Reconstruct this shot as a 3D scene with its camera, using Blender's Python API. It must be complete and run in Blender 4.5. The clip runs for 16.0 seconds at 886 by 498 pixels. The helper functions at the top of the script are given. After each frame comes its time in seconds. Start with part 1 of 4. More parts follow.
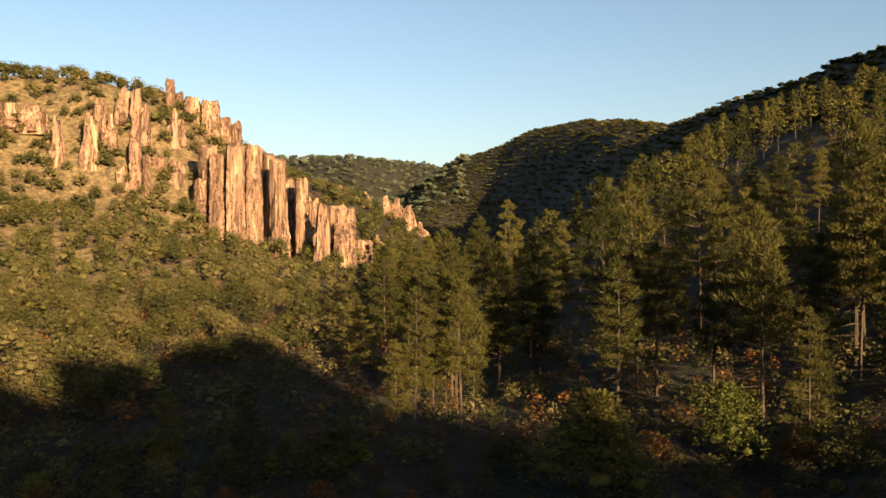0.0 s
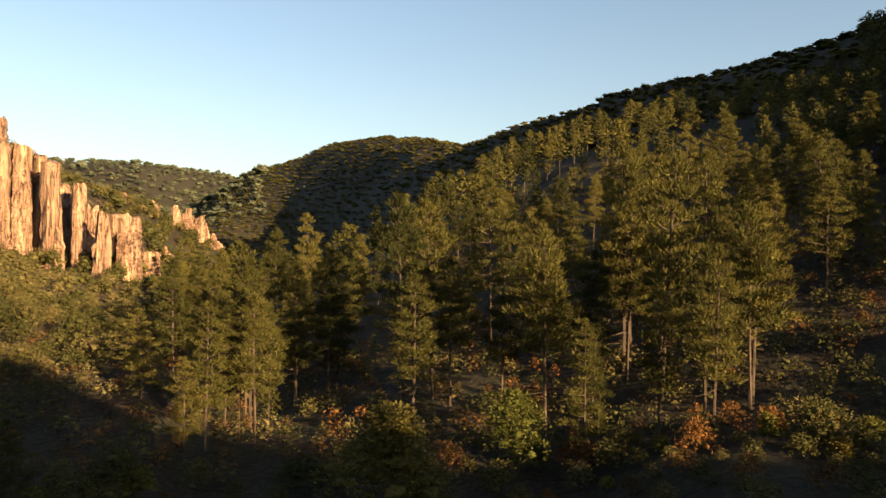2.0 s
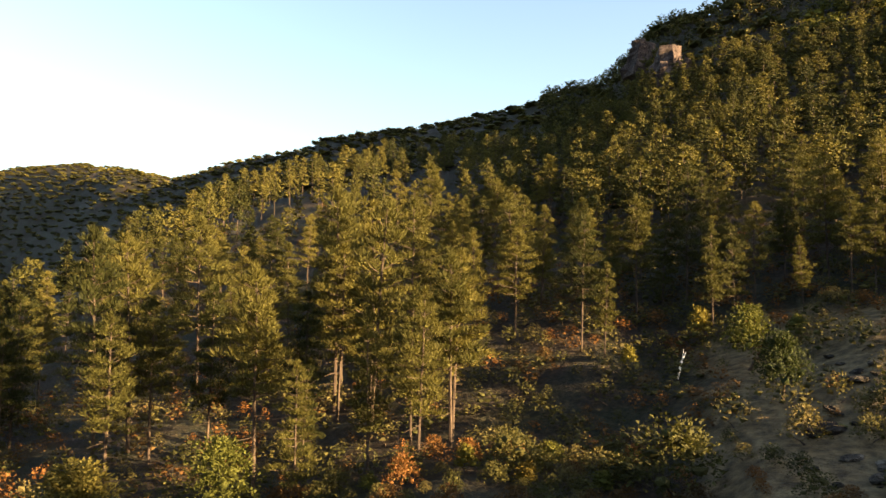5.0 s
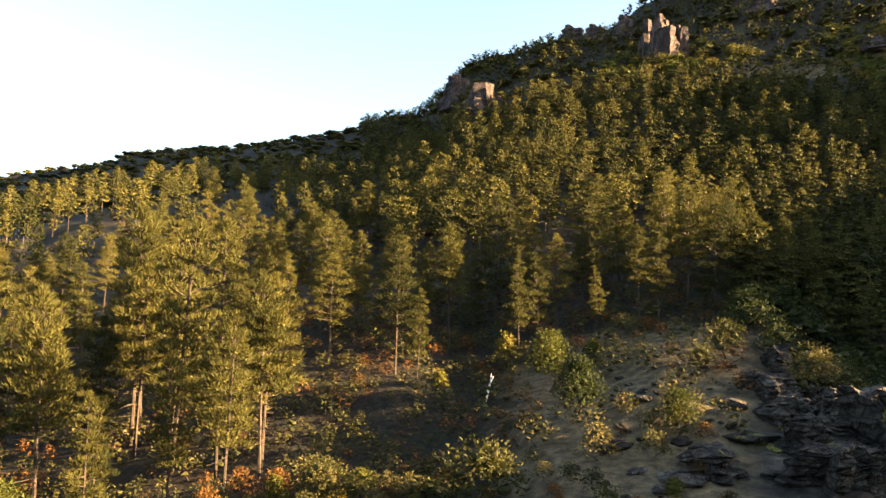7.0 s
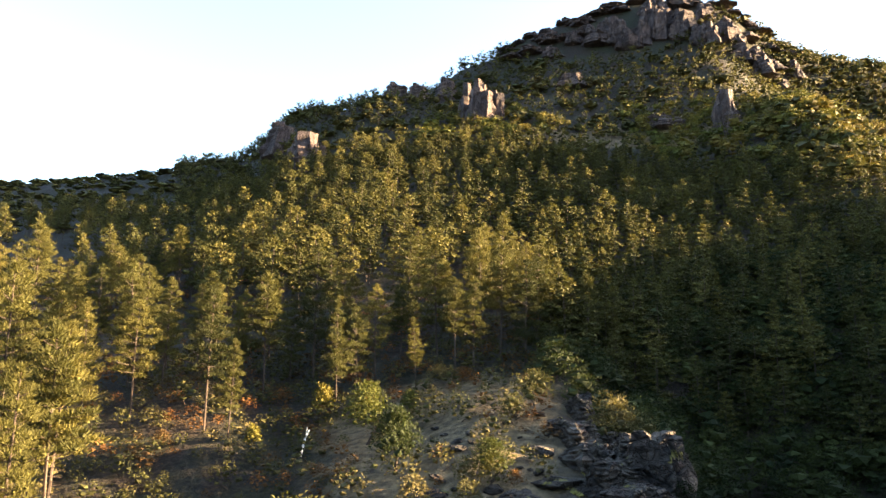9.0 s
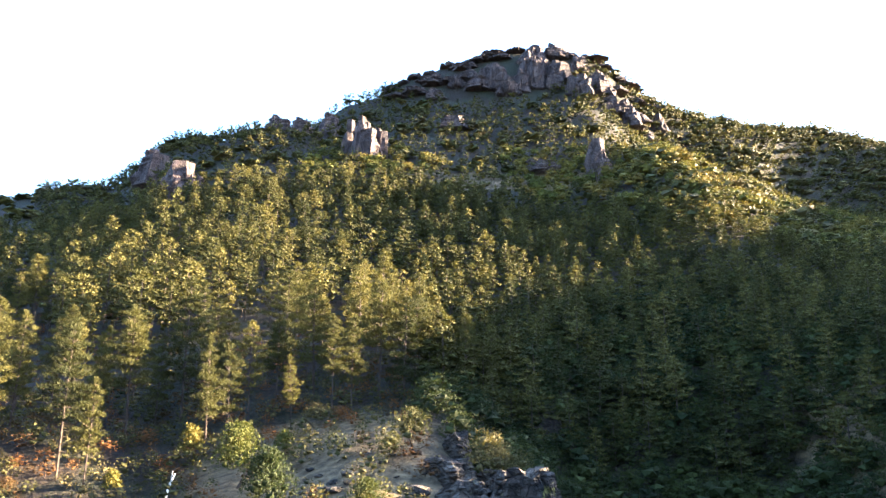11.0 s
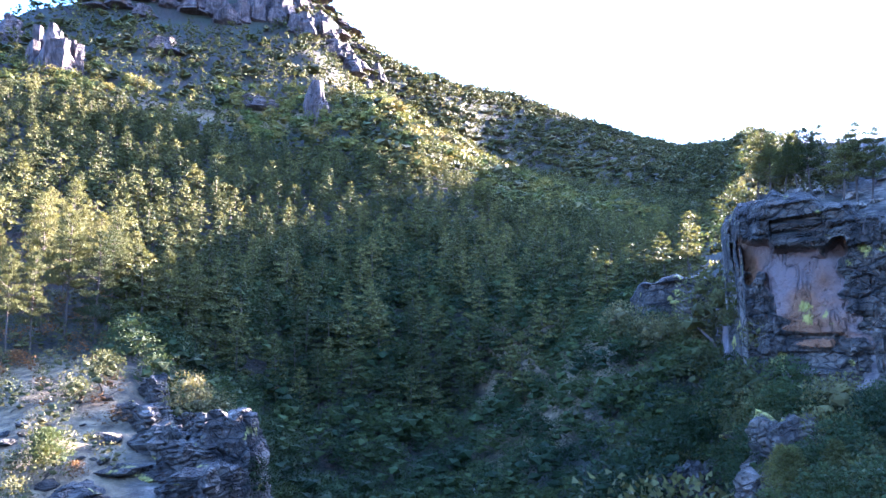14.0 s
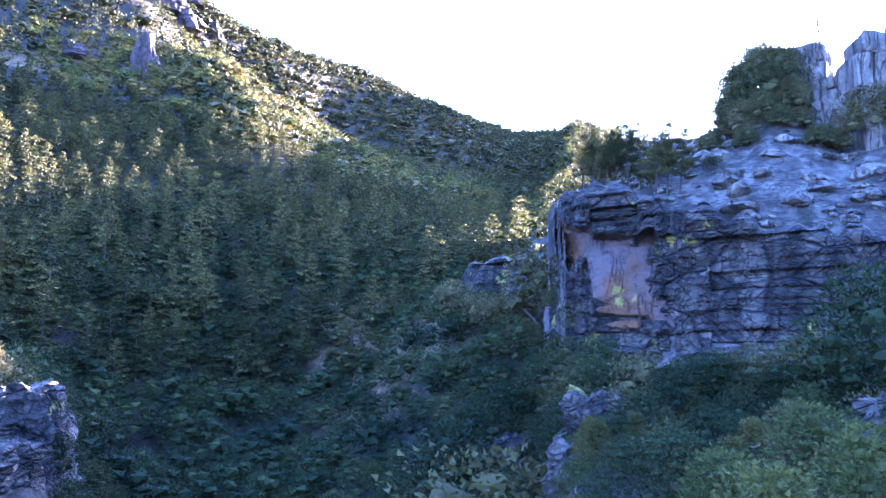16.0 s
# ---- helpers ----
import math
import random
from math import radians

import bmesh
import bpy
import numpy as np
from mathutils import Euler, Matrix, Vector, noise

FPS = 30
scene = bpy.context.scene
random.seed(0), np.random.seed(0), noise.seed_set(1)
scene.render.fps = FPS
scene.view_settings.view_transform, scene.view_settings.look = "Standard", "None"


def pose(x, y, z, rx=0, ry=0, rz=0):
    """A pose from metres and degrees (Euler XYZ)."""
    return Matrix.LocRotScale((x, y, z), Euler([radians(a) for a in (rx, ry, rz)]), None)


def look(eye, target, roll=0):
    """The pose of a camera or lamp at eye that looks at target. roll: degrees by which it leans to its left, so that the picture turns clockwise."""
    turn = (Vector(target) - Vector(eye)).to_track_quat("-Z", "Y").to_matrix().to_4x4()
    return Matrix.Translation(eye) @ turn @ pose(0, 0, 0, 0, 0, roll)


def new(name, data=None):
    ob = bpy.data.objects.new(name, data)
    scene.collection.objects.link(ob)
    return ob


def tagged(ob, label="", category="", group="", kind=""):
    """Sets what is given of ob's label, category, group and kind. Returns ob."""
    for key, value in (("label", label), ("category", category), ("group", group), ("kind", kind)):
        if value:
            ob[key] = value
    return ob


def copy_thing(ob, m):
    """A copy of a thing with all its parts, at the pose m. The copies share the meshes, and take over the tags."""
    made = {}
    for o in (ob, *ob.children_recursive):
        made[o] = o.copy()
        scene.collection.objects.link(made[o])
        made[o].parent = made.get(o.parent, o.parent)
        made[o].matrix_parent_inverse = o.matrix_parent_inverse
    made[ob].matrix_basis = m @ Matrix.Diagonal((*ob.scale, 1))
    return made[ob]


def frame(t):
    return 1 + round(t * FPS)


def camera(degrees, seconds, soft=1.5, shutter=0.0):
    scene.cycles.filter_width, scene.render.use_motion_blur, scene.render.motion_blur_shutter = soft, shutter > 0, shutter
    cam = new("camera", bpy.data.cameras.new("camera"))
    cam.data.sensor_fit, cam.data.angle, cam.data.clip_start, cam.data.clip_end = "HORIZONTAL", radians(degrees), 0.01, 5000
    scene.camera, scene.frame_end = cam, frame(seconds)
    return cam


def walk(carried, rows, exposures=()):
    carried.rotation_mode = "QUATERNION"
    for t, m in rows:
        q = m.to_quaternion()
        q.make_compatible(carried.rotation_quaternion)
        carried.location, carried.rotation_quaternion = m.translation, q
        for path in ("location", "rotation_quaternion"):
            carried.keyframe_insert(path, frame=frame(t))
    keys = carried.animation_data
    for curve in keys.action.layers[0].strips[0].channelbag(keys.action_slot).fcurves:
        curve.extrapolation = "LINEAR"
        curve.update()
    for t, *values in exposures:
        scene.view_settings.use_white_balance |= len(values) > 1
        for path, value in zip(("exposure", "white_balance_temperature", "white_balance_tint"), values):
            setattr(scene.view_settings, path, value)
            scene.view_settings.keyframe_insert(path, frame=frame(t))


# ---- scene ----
# ---- camera: a drone that hovers on one spot and turns ----
EYE = 60.0
cam = camera(60.83, 16.0)
HOVER = [
    (0, 0.00, -1.00, 0.00), (0.5, -3.84, -0.95, 0.23), (1, -8.33, -0.08, 0.30), (1.5, -11.91, 0.21, 0.59),
    (2, -15.19, 0.15, 0.76), (2.5, -18.80, 0.72, 0.72), (3, -22.66, 1.23, 0.78), (5.5, -39.77, 4.07, 1.17),
    (6, -43.16, 4.42, 1.18), (6.5, -47.41, 4.96, 1.30), (7, -50.50, 5.83, 1.24), (7.5, -53.41, 6.90, 0.93),
    (8, -56.37, 7.85, 0.77), (8.5, -60.22, 8.79, 0.80), (9, -64.09, 9.90, 0.80), (9.5, -66.71, 10.68, 0.60),
    (12, -79.05, 11.41, -0.03), (12.5, -82.92, 9.71, 0.08), (13, -87.46, 9.58, 0.22), (13.5, -91.67, 8.87, -1.12),
    (14, -95.13, 8.27, -0.91), (14.5, -98.32, 7.54, -0.60), (15, -101.68, 6.86, -0.22), (15.5, -104.88, 6.39, -0.11),
    (16, -107.64, 6.32, 0.15),
]
EXPOSURES = [(0, 2.15, 6500, 10), (3, 2.65, 7000, 12), (5.5, 3.5, 7000, 10), (9.5, 4.5, 5900, 12),
             (12, 5.45, 4750, 16), (14, 5.95, 4200, 25), (16, 6.15, 4050, 38)]
walk(cam, [(t, pose(0, 0, EYE, 90 + pitch, 0, yaw) @ pose(0, 0, 0, 0, 0, roll)) for t, yaw, pitch, roll in HOVER], EXPOSURES)

# ---- daylight: a low, warm sun and a clear sky ----
SUN_HEADING, SUN_HEIGHT = 148.0, 14.0
world = bpy.data.worlds.new("clear_sky")
scene.world = world
world.use_nodes = True
sky = world.node_tree.nodes.new("ShaderNodeTexSky")
sky.sky_type = "NISHITA"
sky.sun_disc = False
sky.sun_elevation = radians(SUN_HEIGHT)
sky.sun_rotation = radians(SUN_HEADING)
sky.air_density, sky.dust_density, sky.ozone_density = 1.0, 1.7, 1.0
back = world.node_tree.nodes["Background"]
back.inputs["Strength"].default_value = 0.044
world.node_tree.links.new(sky.outputs["Color"], back.inputs["Color"])
sun = new("sun", bpy.data.lights.new("sun", "SUN"))
sun.data.energy, sun.data.angle, sun.data.color = 5.0, radians(0.5), (1.0, 0.69, 0.36)
sh, se = radians(SUN_HEADING), radians(SUN_HEIGHT)
sun.matrix_world = look((math.sin(sh) * 500, math.cos(sh) * 500, EYE + math.tan(se) * 500), (0, 0, EYE))


# ---- materials ----
def material(name):
    m = bpy.data.materials.new(name)
    m.use_nodes = True
    nt = m.node_tree
    bsdf = nt.nodes["Principled BSDF"]
    bsdf.inputs["Roughness"].default_value = 0.85
    bsdf.inputs["Specular IOR Level"].default_value = 0.2
    return m, nt, bsdf


def add(nt, kind, **values):
    n = nt.nodes.new(kind)
    for key, value in values.items():
        if key in n.inputs:
            n.inputs[key].default_value = value
    return n


def ramp(nt, source, *stops):
    n = nt.nodes.new("ShaderNodeValToRGB")
    e = n.color_ramp.elements
    while len(e) < len(stops):
        e.new(0.5)
    for k, (p, c) in zip(e, stops):
        k.position, k.color = p, (*c, 1)
    nt.links.new(source, n.inputs[0])
    return n.outputs[0]


def place(nt):
    return nt.nodes.new("ShaderNodeNewGeometry").outputs["Position"]


def noisy(nt, scale, detail=4, vector=None, rough=0.6, squash=None):
    n = add(nt, "ShaderNodeTexNoise", Scale=scale, Detail=detail, Roughness=rough)
    vector = vector or place(nt)
    if squash:
        m = add(nt, "ShaderNodeMapping", Scale=squash)
        nt.links.new(vector, m.inputs[0])
        vector = m.outputs[0]
    nt.links.new(vector, n.inputs["Vector"])
    return n.outputs["Fac"]


def mix(nt, fac, a, b, mode="MIX"):
    n = nt.nodes.new("ShaderNodeMix")
    n.data_type, n.blend_type = "RGBA", mode
    for slot, v in ((0, fac), (6, a), (7, b)):
        if isinstance(v, (int, float)):
            n.inputs[slot].default_value = v
        elif isinstance(v, tuple):
            n.inputs[slot].default_value = (*v, 1)
        else:
            nt.links.new(v, n.inputs[slot])
    return n.outputs[2]


def relief(nt, bsdf, height, strength, distance):
    b = add(nt, "ShaderNodeBump", Strength=strength, Distance=distance)
    nt.links.new(height, b.inputs["Height"])
    nt.links.new(b.outputs[0], bsdf.inputs["Normal"])


def leaf_material(name, dark, mid, light, by_object=True, glow=0.25):
    """Foliage: one tint a plant, a little change from leaf to leaf, light let through."""
    m, nt, bsdf = material(name)
    geo = nt.nodes.new("ShaderNodeNewGeometry")
    if by_object:
        source = nt.nodes.new("ShaderNodeObjectInfo").outputs["Random"]
    else:
        at = nt.nodes.new("ShaderNodeAttribute")
        at.attribute_name = "tint"
        source = at.outputs["Fac"]
    base = ramp(nt, source, (0.0, dark), (0.5, mid), (1.0, light))
    leaf = ramp(nt, geo.outputs["Random Per Island"], (0, (0.6, 0.6, 0.55)), (1, (1.35, 1.35, 1.3)))
    col = mix(nt, 1.0, base, leaf, "MULTIPLY")
    nt.links.new(col, bsdf.inputs["Base Color"])
    bsdf.inputs["Roughness"].default_value = 0.75
    bsdf.inputs["Specular IOR Level"].default_value = 0.12
    tr = nt.nodes.new("ShaderNodeBsdfTranslucent")
    nt.links.new(mix(nt, 1.0, col, (1.1, 1.1, 0.6), "MULTIPLY"), tr.inputs["Color"])
    sm = add(nt, "ShaderNodeMixShader", Fac=glow)
    nt.links.new(bsdf.outputs[0], sm.inputs[1])
    nt.links.new(tr.outputs[0], sm.inputs[2])
    nt.links.new(sm.outputs[0], nt.nodes["Material Output"].inputs["Surface"])
    return m


def add_noise(nt, scale):
    n = add(nt, "ShaderNodeTexNoise", Scale=scale, Detail=4)
    nt.links.new(place(nt), n.inputs["Vector"])
    return n.outputs["Color"]


def ground_material():
    """Dark litter under the trees and scrub, both darkened further for shade, bleached grass where the land lies open,
    bare rock where it is steep.
    """
    m, nt, bsdf = material("dry_soil_and_grass")
    fine, broad = noisy(nt, 1.7, 8), noisy(nt, 0.12, 6)
    # These two are near black: the shade among the trees is put into the colour.
    shaded_litter = ramp(nt, fine, (0.3, (0.008, 0.006, 0.004)), (0.5, (0.018, 0.013, 0.009)), (0.72, (0.048, 0.033, 0.019)))
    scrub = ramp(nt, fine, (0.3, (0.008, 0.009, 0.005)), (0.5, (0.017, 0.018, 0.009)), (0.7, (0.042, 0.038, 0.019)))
    col = mix(nt, ramp(nt, broad, (0.42, (0, 0, 0)), (0.58, (1, 1, 1))), scrub, shaded_litter)
    straw = ramp(nt, noisy(nt, 0.9, 9), (0.3, (0.03, 0.022, 0.013)), (0.45, (0.082, 0.060, 0.031)), (0.66, (0.18, 0.132, 0.068)))
    open_land = nt.nodes.new("ShaderNodeAttribute")
    open_land.attribute_name = "open_land"
    edge = nt.nodes.new("ShaderNodeMath")
    edge.operation = "MULTIPLY_ADD"
    edge.inputs[1].default_value = 1.4
    nt.links.new(open_land.outputs["Fac"], edge.inputs[0])
    shift = add(nt, "ShaderNodeMath")
    shift.operation = "SUBTRACT"
    shift.inputs[1].default_value = 0.75
    nt.links.new(noisy(nt, 0.25, 6), shift.inputs[0])
    nt.links.new(shift.outputs[0], edge.inputs[2])
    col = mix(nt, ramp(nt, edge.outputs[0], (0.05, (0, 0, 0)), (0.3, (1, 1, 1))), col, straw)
    stone = ramp(nt, noisy(nt, 0.5, 8), (0.3, (0.05, 0.04, 0.04)), (0.7, (0.19, 0.15, 0.14)))
    up = nt.nodes.new("ShaderNodeSeparateXYZ")
    nt.links.new(nt.nodes.new("ShaderNodeNewGeometry").outputs["True Normal"], up.inputs[0])
    col = mix(nt, ramp(nt, up.outputs[2], (0.28, (1, 1, 1)), (0.36, (0, 0, 0))), col, stone)
    bare = nt.nodes.new("ShaderNodeAttribute")
    bare.attribute_name = "bare_rock"
    slab = ramp(nt, noisy(nt, 0.8, 8), (0.32, (0.026, 0.021, 0.018)), (0.5, (0.076, 0.064, 0.052)), (0.7, (0.165, 0.142, 0.115)))
    crack = noisy(nt, 0.9, 5, squash=(0.5, 0.5, 2.2))
    slab = mix(nt, 1.0, slab, ramp(nt, crack, (0.45, (1, 1, 1)), (0.49, (0.25, 0.25, 0.25)), (0.53, (1, 1, 1))), "MULTIPLY")
    patchy = nt.nodes.new("ShaderNodeMath")
    patchy.operation = "MULTIPLY"
    nt.links.new(bare.outputs["Fac"], patchy.inputs[0])
    nt.links.new(ramp(nt, noisy(nt, 0.3, 6), (0.40, (0.25, 0.25, 0.25)), (0.5, (1, 1, 1))), patchy.inputs[1])
    col = mix(nt, patchy.outputs[0], col, slab)
    nt.links.new(col, bsdf.inputs["Base Color"])
    relief(nt, bsdf, fine, 0.9, 0.5)
    return m


def rock_material(name, low, mid, high, streak=(1, 1, 0.12), lichen=None, stain=None, gap=0.35, blocks=None, wash=False):
    m, nt, bsdf = material(name)
    a = noisy(nt, 0.45, 9, squash=streak)
    b = noisy(nt, 2.4, 8)
    col = ramp(nt, a, (0.3, low), (0.52, mid), (0.72, high))
    col = mix(nt, 0.55, col, ramp(nt, b, (0.3, (0.45, 0.43, 0.42)), (0.7, (1.25, 1.2, 1.15))), "MULTIPLY")
    if wash:
        col = mix(nt, 1.0, col, ramp(nt, noisy(nt, 0.5, 5, squash=(1, 1, 0.09)), (0.38, (0.32, 0.31, 0.32)), (0.58, (1.05, 1.05, 1.05))), "MULTIPLY")
    if stain:
        col = mix(nt, ramp(nt, noisy(nt, 0.11, 3), (0.52, (0, 0, 0)), (0.62, (0.8, 0.8, 0.8))), col, stain)
    if lichen:
        col = mix(nt, ramp(nt, noisy(nt, 0.35, 6), (0.61, (0, 0, 0)), (0.65, (0.9, 0.9, 0.9))), col, lichen)
    nt.links.new(col, bsdf.inputs["Base Color"])
    line = noisy(nt, 1.1, 4, squash=(streak[0] * 1.2, streak[1] * 1.2, streak[2] * 0.6))
    edge = ramp(nt, line, (0.455, (1, 1, 1)), (0.49, (0, 0, 0)), (0.525, (1, 1, 1)))
    col = mix(nt, 1.0, col, ramp(nt, line, (0.46, (1, 1, 1)), (0.49, (gap, gap, gap)), (0.52, (1, 1, 1))), "MULTIPLY")
    height = mix(nt, 0.5, b, edge)
    if blocks:
        # joints that part the rock into blocks, large and small
        for size, depth in ((0.42, 0.30), (1.3, 0.62)):
            wob = add(nt, "ShaderNodeMapping", Scale=blocks)
            nt.links.new(place(nt), wob.inputs[0])
            shove = mix(nt, 0.12 / size, wob.outputs[0], add_noise(nt, 0.9), "ADD")
            cell = add(nt, "ShaderNodeTexVoronoi", Scale=size)
            cell.feature = "DISTANCE_TO_EDGE"
            nt.links.new(shove, cell.inputs["Vector"])
            joint = ramp(nt, cell.outputs["Distance"], (0.0, (depth, depth, depth)), (0.07, (1, 1, 1)))
            col = mix(nt, 1.0, col, joint, "MULTIPLY")
            height = mix(nt, 1.0, height, joint, "MULTIPLY")
    nt.links.new(col, bsdf.inputs["Base Color"])
    relief(nt, bsdf, height, 1.0, 0.7)
    return m


def bark_material():
    m, nt, bsdf = material("pine_bark")
    n = noisy(nt, 3.0, 6, squash=(1, 1, 0.25))
    nt.links.new(ramp(nt, n, (0.3, (0.022, 0.016, 0.012)), (0.6, (0.058, 0.042, 0.031)), (0.8, (0.12, 0.088, 0.064))), bsdf.inputs["Base Color"])
    relief(nt, bsdf, n, 0.8, 0.08)
    return m


PINE = ((0.024, 0.027, 0.008), (0.054, 0.052, 0.014), (0.088, 0.078, 0.021))
OAK = ((0.033, 0.036, 0.012), (0.060, 0.056, 0.018), (0.098, 0.081, 0.034))
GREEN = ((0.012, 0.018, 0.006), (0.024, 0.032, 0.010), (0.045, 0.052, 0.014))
GOLD = ((0.056, 0.062, 0.014), (0.092, 0.085, 0.016), (0.118, 0.086, 0.019))
RUST = ((0.055, 0.036, 0.015), (0.100, 0.052, 0.019), (0.150, 0.066, 0.021))
leaf_pine, wood_pine = leaf_material("pine_needles", *PINE), leaf_material("pine_needles_far", *PINE, by_object=False)
leaf_oak, wood_oak = leaf_material("holm_oak_leaves", *OAK), leaf_material("holm_oak_leaves_far", *OAK, by_object=False)
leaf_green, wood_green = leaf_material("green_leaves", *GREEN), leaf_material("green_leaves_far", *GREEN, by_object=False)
leaf_light = leaf_material("light_green_leaves", (0.044, 0.050, 0.012), (0.062, 0.067, 0.015), (0.085, 0.082, 0.020))
leaf_gold, wood_gold = leaf_material("yellow_leaves", *GOLD), leaf_material("yellow_leaves_far", *GOLD, by_object=False)
leaf_rust, wood_rust = leaf_material("rusty_leaves", *RUST), leaf_material("rusty_leaves_far", *RUST, by_object=False)
# Leaves of the distant hill: the air's haze is mixed into their colour.
wood_hazed = leaf_material("distant_leaves_hazed", (0.045, 0.055, 0.038), (0.062, 0.072, 0.048), (0.082, 0.088, 0.058), by_object=False)
bark = bark_material()
soil = ground_material()
red_rock = rock_material("red_rock", (0.085, 0.052, 0.038), (0.25, 0.155, 0.105), (0.43, 0.29, 0.19), gap=0.2)
grey_rock = rock_material("grey_rock", (0.034, 0.028, 0.023), (0.088, 0.074, 0.058), (0.20, 0.172, 0.138), (0.4, 0.4, 0.8), lichen=(0.26, 0.23, 0.05), gap=0.8, blocks=(0.6, 0.6, 1.2), wash=True)
scree_rock = rock_material("pale_grey_rock", (0.050, 0.042, 0.034), (0.13, 0.112, 0.09), (0.28, 0.245, 0.20), (0.8, 0.8, 0.3), gap=0.5)
orange_rock = rock_material("orange_rock", (0.055, 0.028, 0.014), (0.120, 0.062, 0.028), (0.19, 0.108, 0.047), (0.35, 0.35, 0.22), lichen=(0.19, 0.16, 0.03), stain=(0.09, 0.070, 0.066), gap=1.0)
dark_rock = rock_material("purple_rock", (0.028, 0.021, 0.021), (0.072, 0.054, 0.051), (0.150, 0.112, 0.098), (1, 1, 0.2), gap=0.3)


# ---- the lie of the land, with unseen hills added to shape the shade ----
SECTIONS = []


def section(heading, *knots):
    """The ground's profile away from the drone on one heading: distance and height over the eye."""
    SECTIONS.append((heading, knots))


section(-60, (12, -24), (45, -22), (62, -19), (85, -14), (130, 0), (180, 15), (232, 35), (330, 30), (850, 60), (1200, 60), (1800, 120), (4400, 60))
section(-32, (12, -24), (45, -20.5), (62, -19), (85, -15.8), (130, -6.8), (180, 8.5), (232, 42.6), (330, 30), (850, 60), (1200, 60), (1800, 130), (4400, 60))
section(-21, (12, -24), (45, -20.5), (60, -18.6), (88, -14.7), (125, -7.9), (172, 2.4), (215, 37.1), (330, 20), (850, 50), (1200, 60), (1800, 150), (4400, 60))
section(-12, (12, -24), (45, -20.5), (60, -18.6), (95, -13.4), (130, -9.5), (168, -5.3), (228, 17.9), (360, 5), (850, 20), (1200, 50), (1800, 176.5), (4400, 60))
section(-7, (12, -24), (45, -20.5), (62, -18.5), (95, -15), (135, -11.8), (178, -4.4), (245, 12.4), (380, 0), (850, 20), (1200, 50), (1800, 179.7), (4400, 60))
section(-2.5, (12, -24), (45, -21), (75, -19), (100, -18.5), (150, -17.4), (205, -11.5), (262, 3.7), (500, -12), (1450, 80), (1650, 90), (2200, 211), (4400, 60))
section(2.5, (12, -24), (45, -21), (75, -19), (105, -19.5), (150, -18.4), (190, -17.3), (240, -18.5), (620, -18), (1400, 147), (1600, 110), (2200, 154), (4400, 60))
section(7.5, (12, -24), (45, -21), (76, -18.9), (105, -17.6), (145, -15.2), (185, -12.3), (235, -10.7), (560, -8), (1220, 165), (1500, 110), (2100, 110), (4400, 60))
section(12, (12, -24), (45, -21), (80, -17.7), (108, -15.6), (145, -10.6), (185, -5.2), (230, 0), (470, 14), (1000, 144), (1300, 90), (1800, 94.3), (4400, 60))
section(17, (12, -24), (45, -20.5), (80, -17), (108, -14.4), (145, -7.6), (185, 0.6), (235, 10.3), (410, 31.5), (790, 108), (1200, 60), (1800, 94.3), (4400, 60))
section(22, (12, -24), (45, -20.5), (80, -17.3), (108, -12), (145, -2.5), (190, 7.5), (250, 22), (400, 46.3), (620, 99.3), (950, 60), (1800, 94.3), (4400, 60))
# On headings 30 to 60 the ridges' hidden backs are raised to shade farther hills.
section(30, (12, -22), (45, -17.5), (75, -14.8), (106, -8.5), (137.1, -0.5), (179.4, 11), (241.8, 30), (364.6, 57.7), (576.6, 119.4), (749.6, 132.2), (1800, 94.3), (4400, 60))
section(40, (12, -17), (40, -13.2), (65, -14), (100, -3.5), (126.5, 2), (159.8, 9.5), (223.6, 29.1), (327.7, 61.2), (516, 124.9), (670.8, 141.4), (1800, 94.3), (4400, 60))
section(48, (12, -17), (40, -13.2), (65, -14), (88, -5.5), (108.1, -0.5), (142.8, 9.5), (208, 33), (304.8, 67), (432, 119.1), (561.6, 137.9), (1800, 94.3), (4400, 60))
section(53, (12, -23), (42, -17), (66, -12.5), (86, -7.5), (102.1, -2.5), (129.3, 8.2), (193.8, 34.2), (293.4, 80.9), (410.4, 142.1), (448.4, 139.7), (1800, 94.3), (4400, 60))
section(60, (12, -23), (40, -15), (58, -10.9), (75, -7.5), (91, -3.4), (116.9, 7.5), (185, 34), (255, 70.3), (370, 142.1), (481, 172.6), (1800, 94.3), (4400, 60))
section(67, (12, -23), (40, -14), (58, -10.4), (75, -5.2), (88, -2.2), (116.9, 7.4), (185, 34.6), (274, 86.9), (372, 150.2), (411, 180.3), (1500, 150), (4400, 60))
section(73, (12, -23), (40, -15), (60, -10), (76, -5.6), (81.8, -3.7), (116.9, 6.5), (185, 36), (281, 91.4), (372, 161), (434, 213.4), (1500, 150), (4400, 60))
section(79, (12, -23), (40, -16), (62, -9.5), (80, -8.5), (100, -7.5), (116.9, 2.4), (185, 34.6), (285, 92.6), (372, 159.6), (433, 223.4), (1500, 150), (4400, 60))
section(85, (12, -24), (40, -22), (62, -20.1), (88, -17.9), (109.1, -9.9), (124.6, 3), (185, 33.3), (296, 99.6), (372, 156.5), (433, 213), (1500, 150), (4400, 60))
section(89.5, (12, -24), (40, -23), (62, -22.6), (88, -19.5), (113.6, -9.2), (128.5, 2.7), (185, 32.6), (311, 109.4), (370, 125.9), (444, 184.9), (1500, 150), (4400, 60))
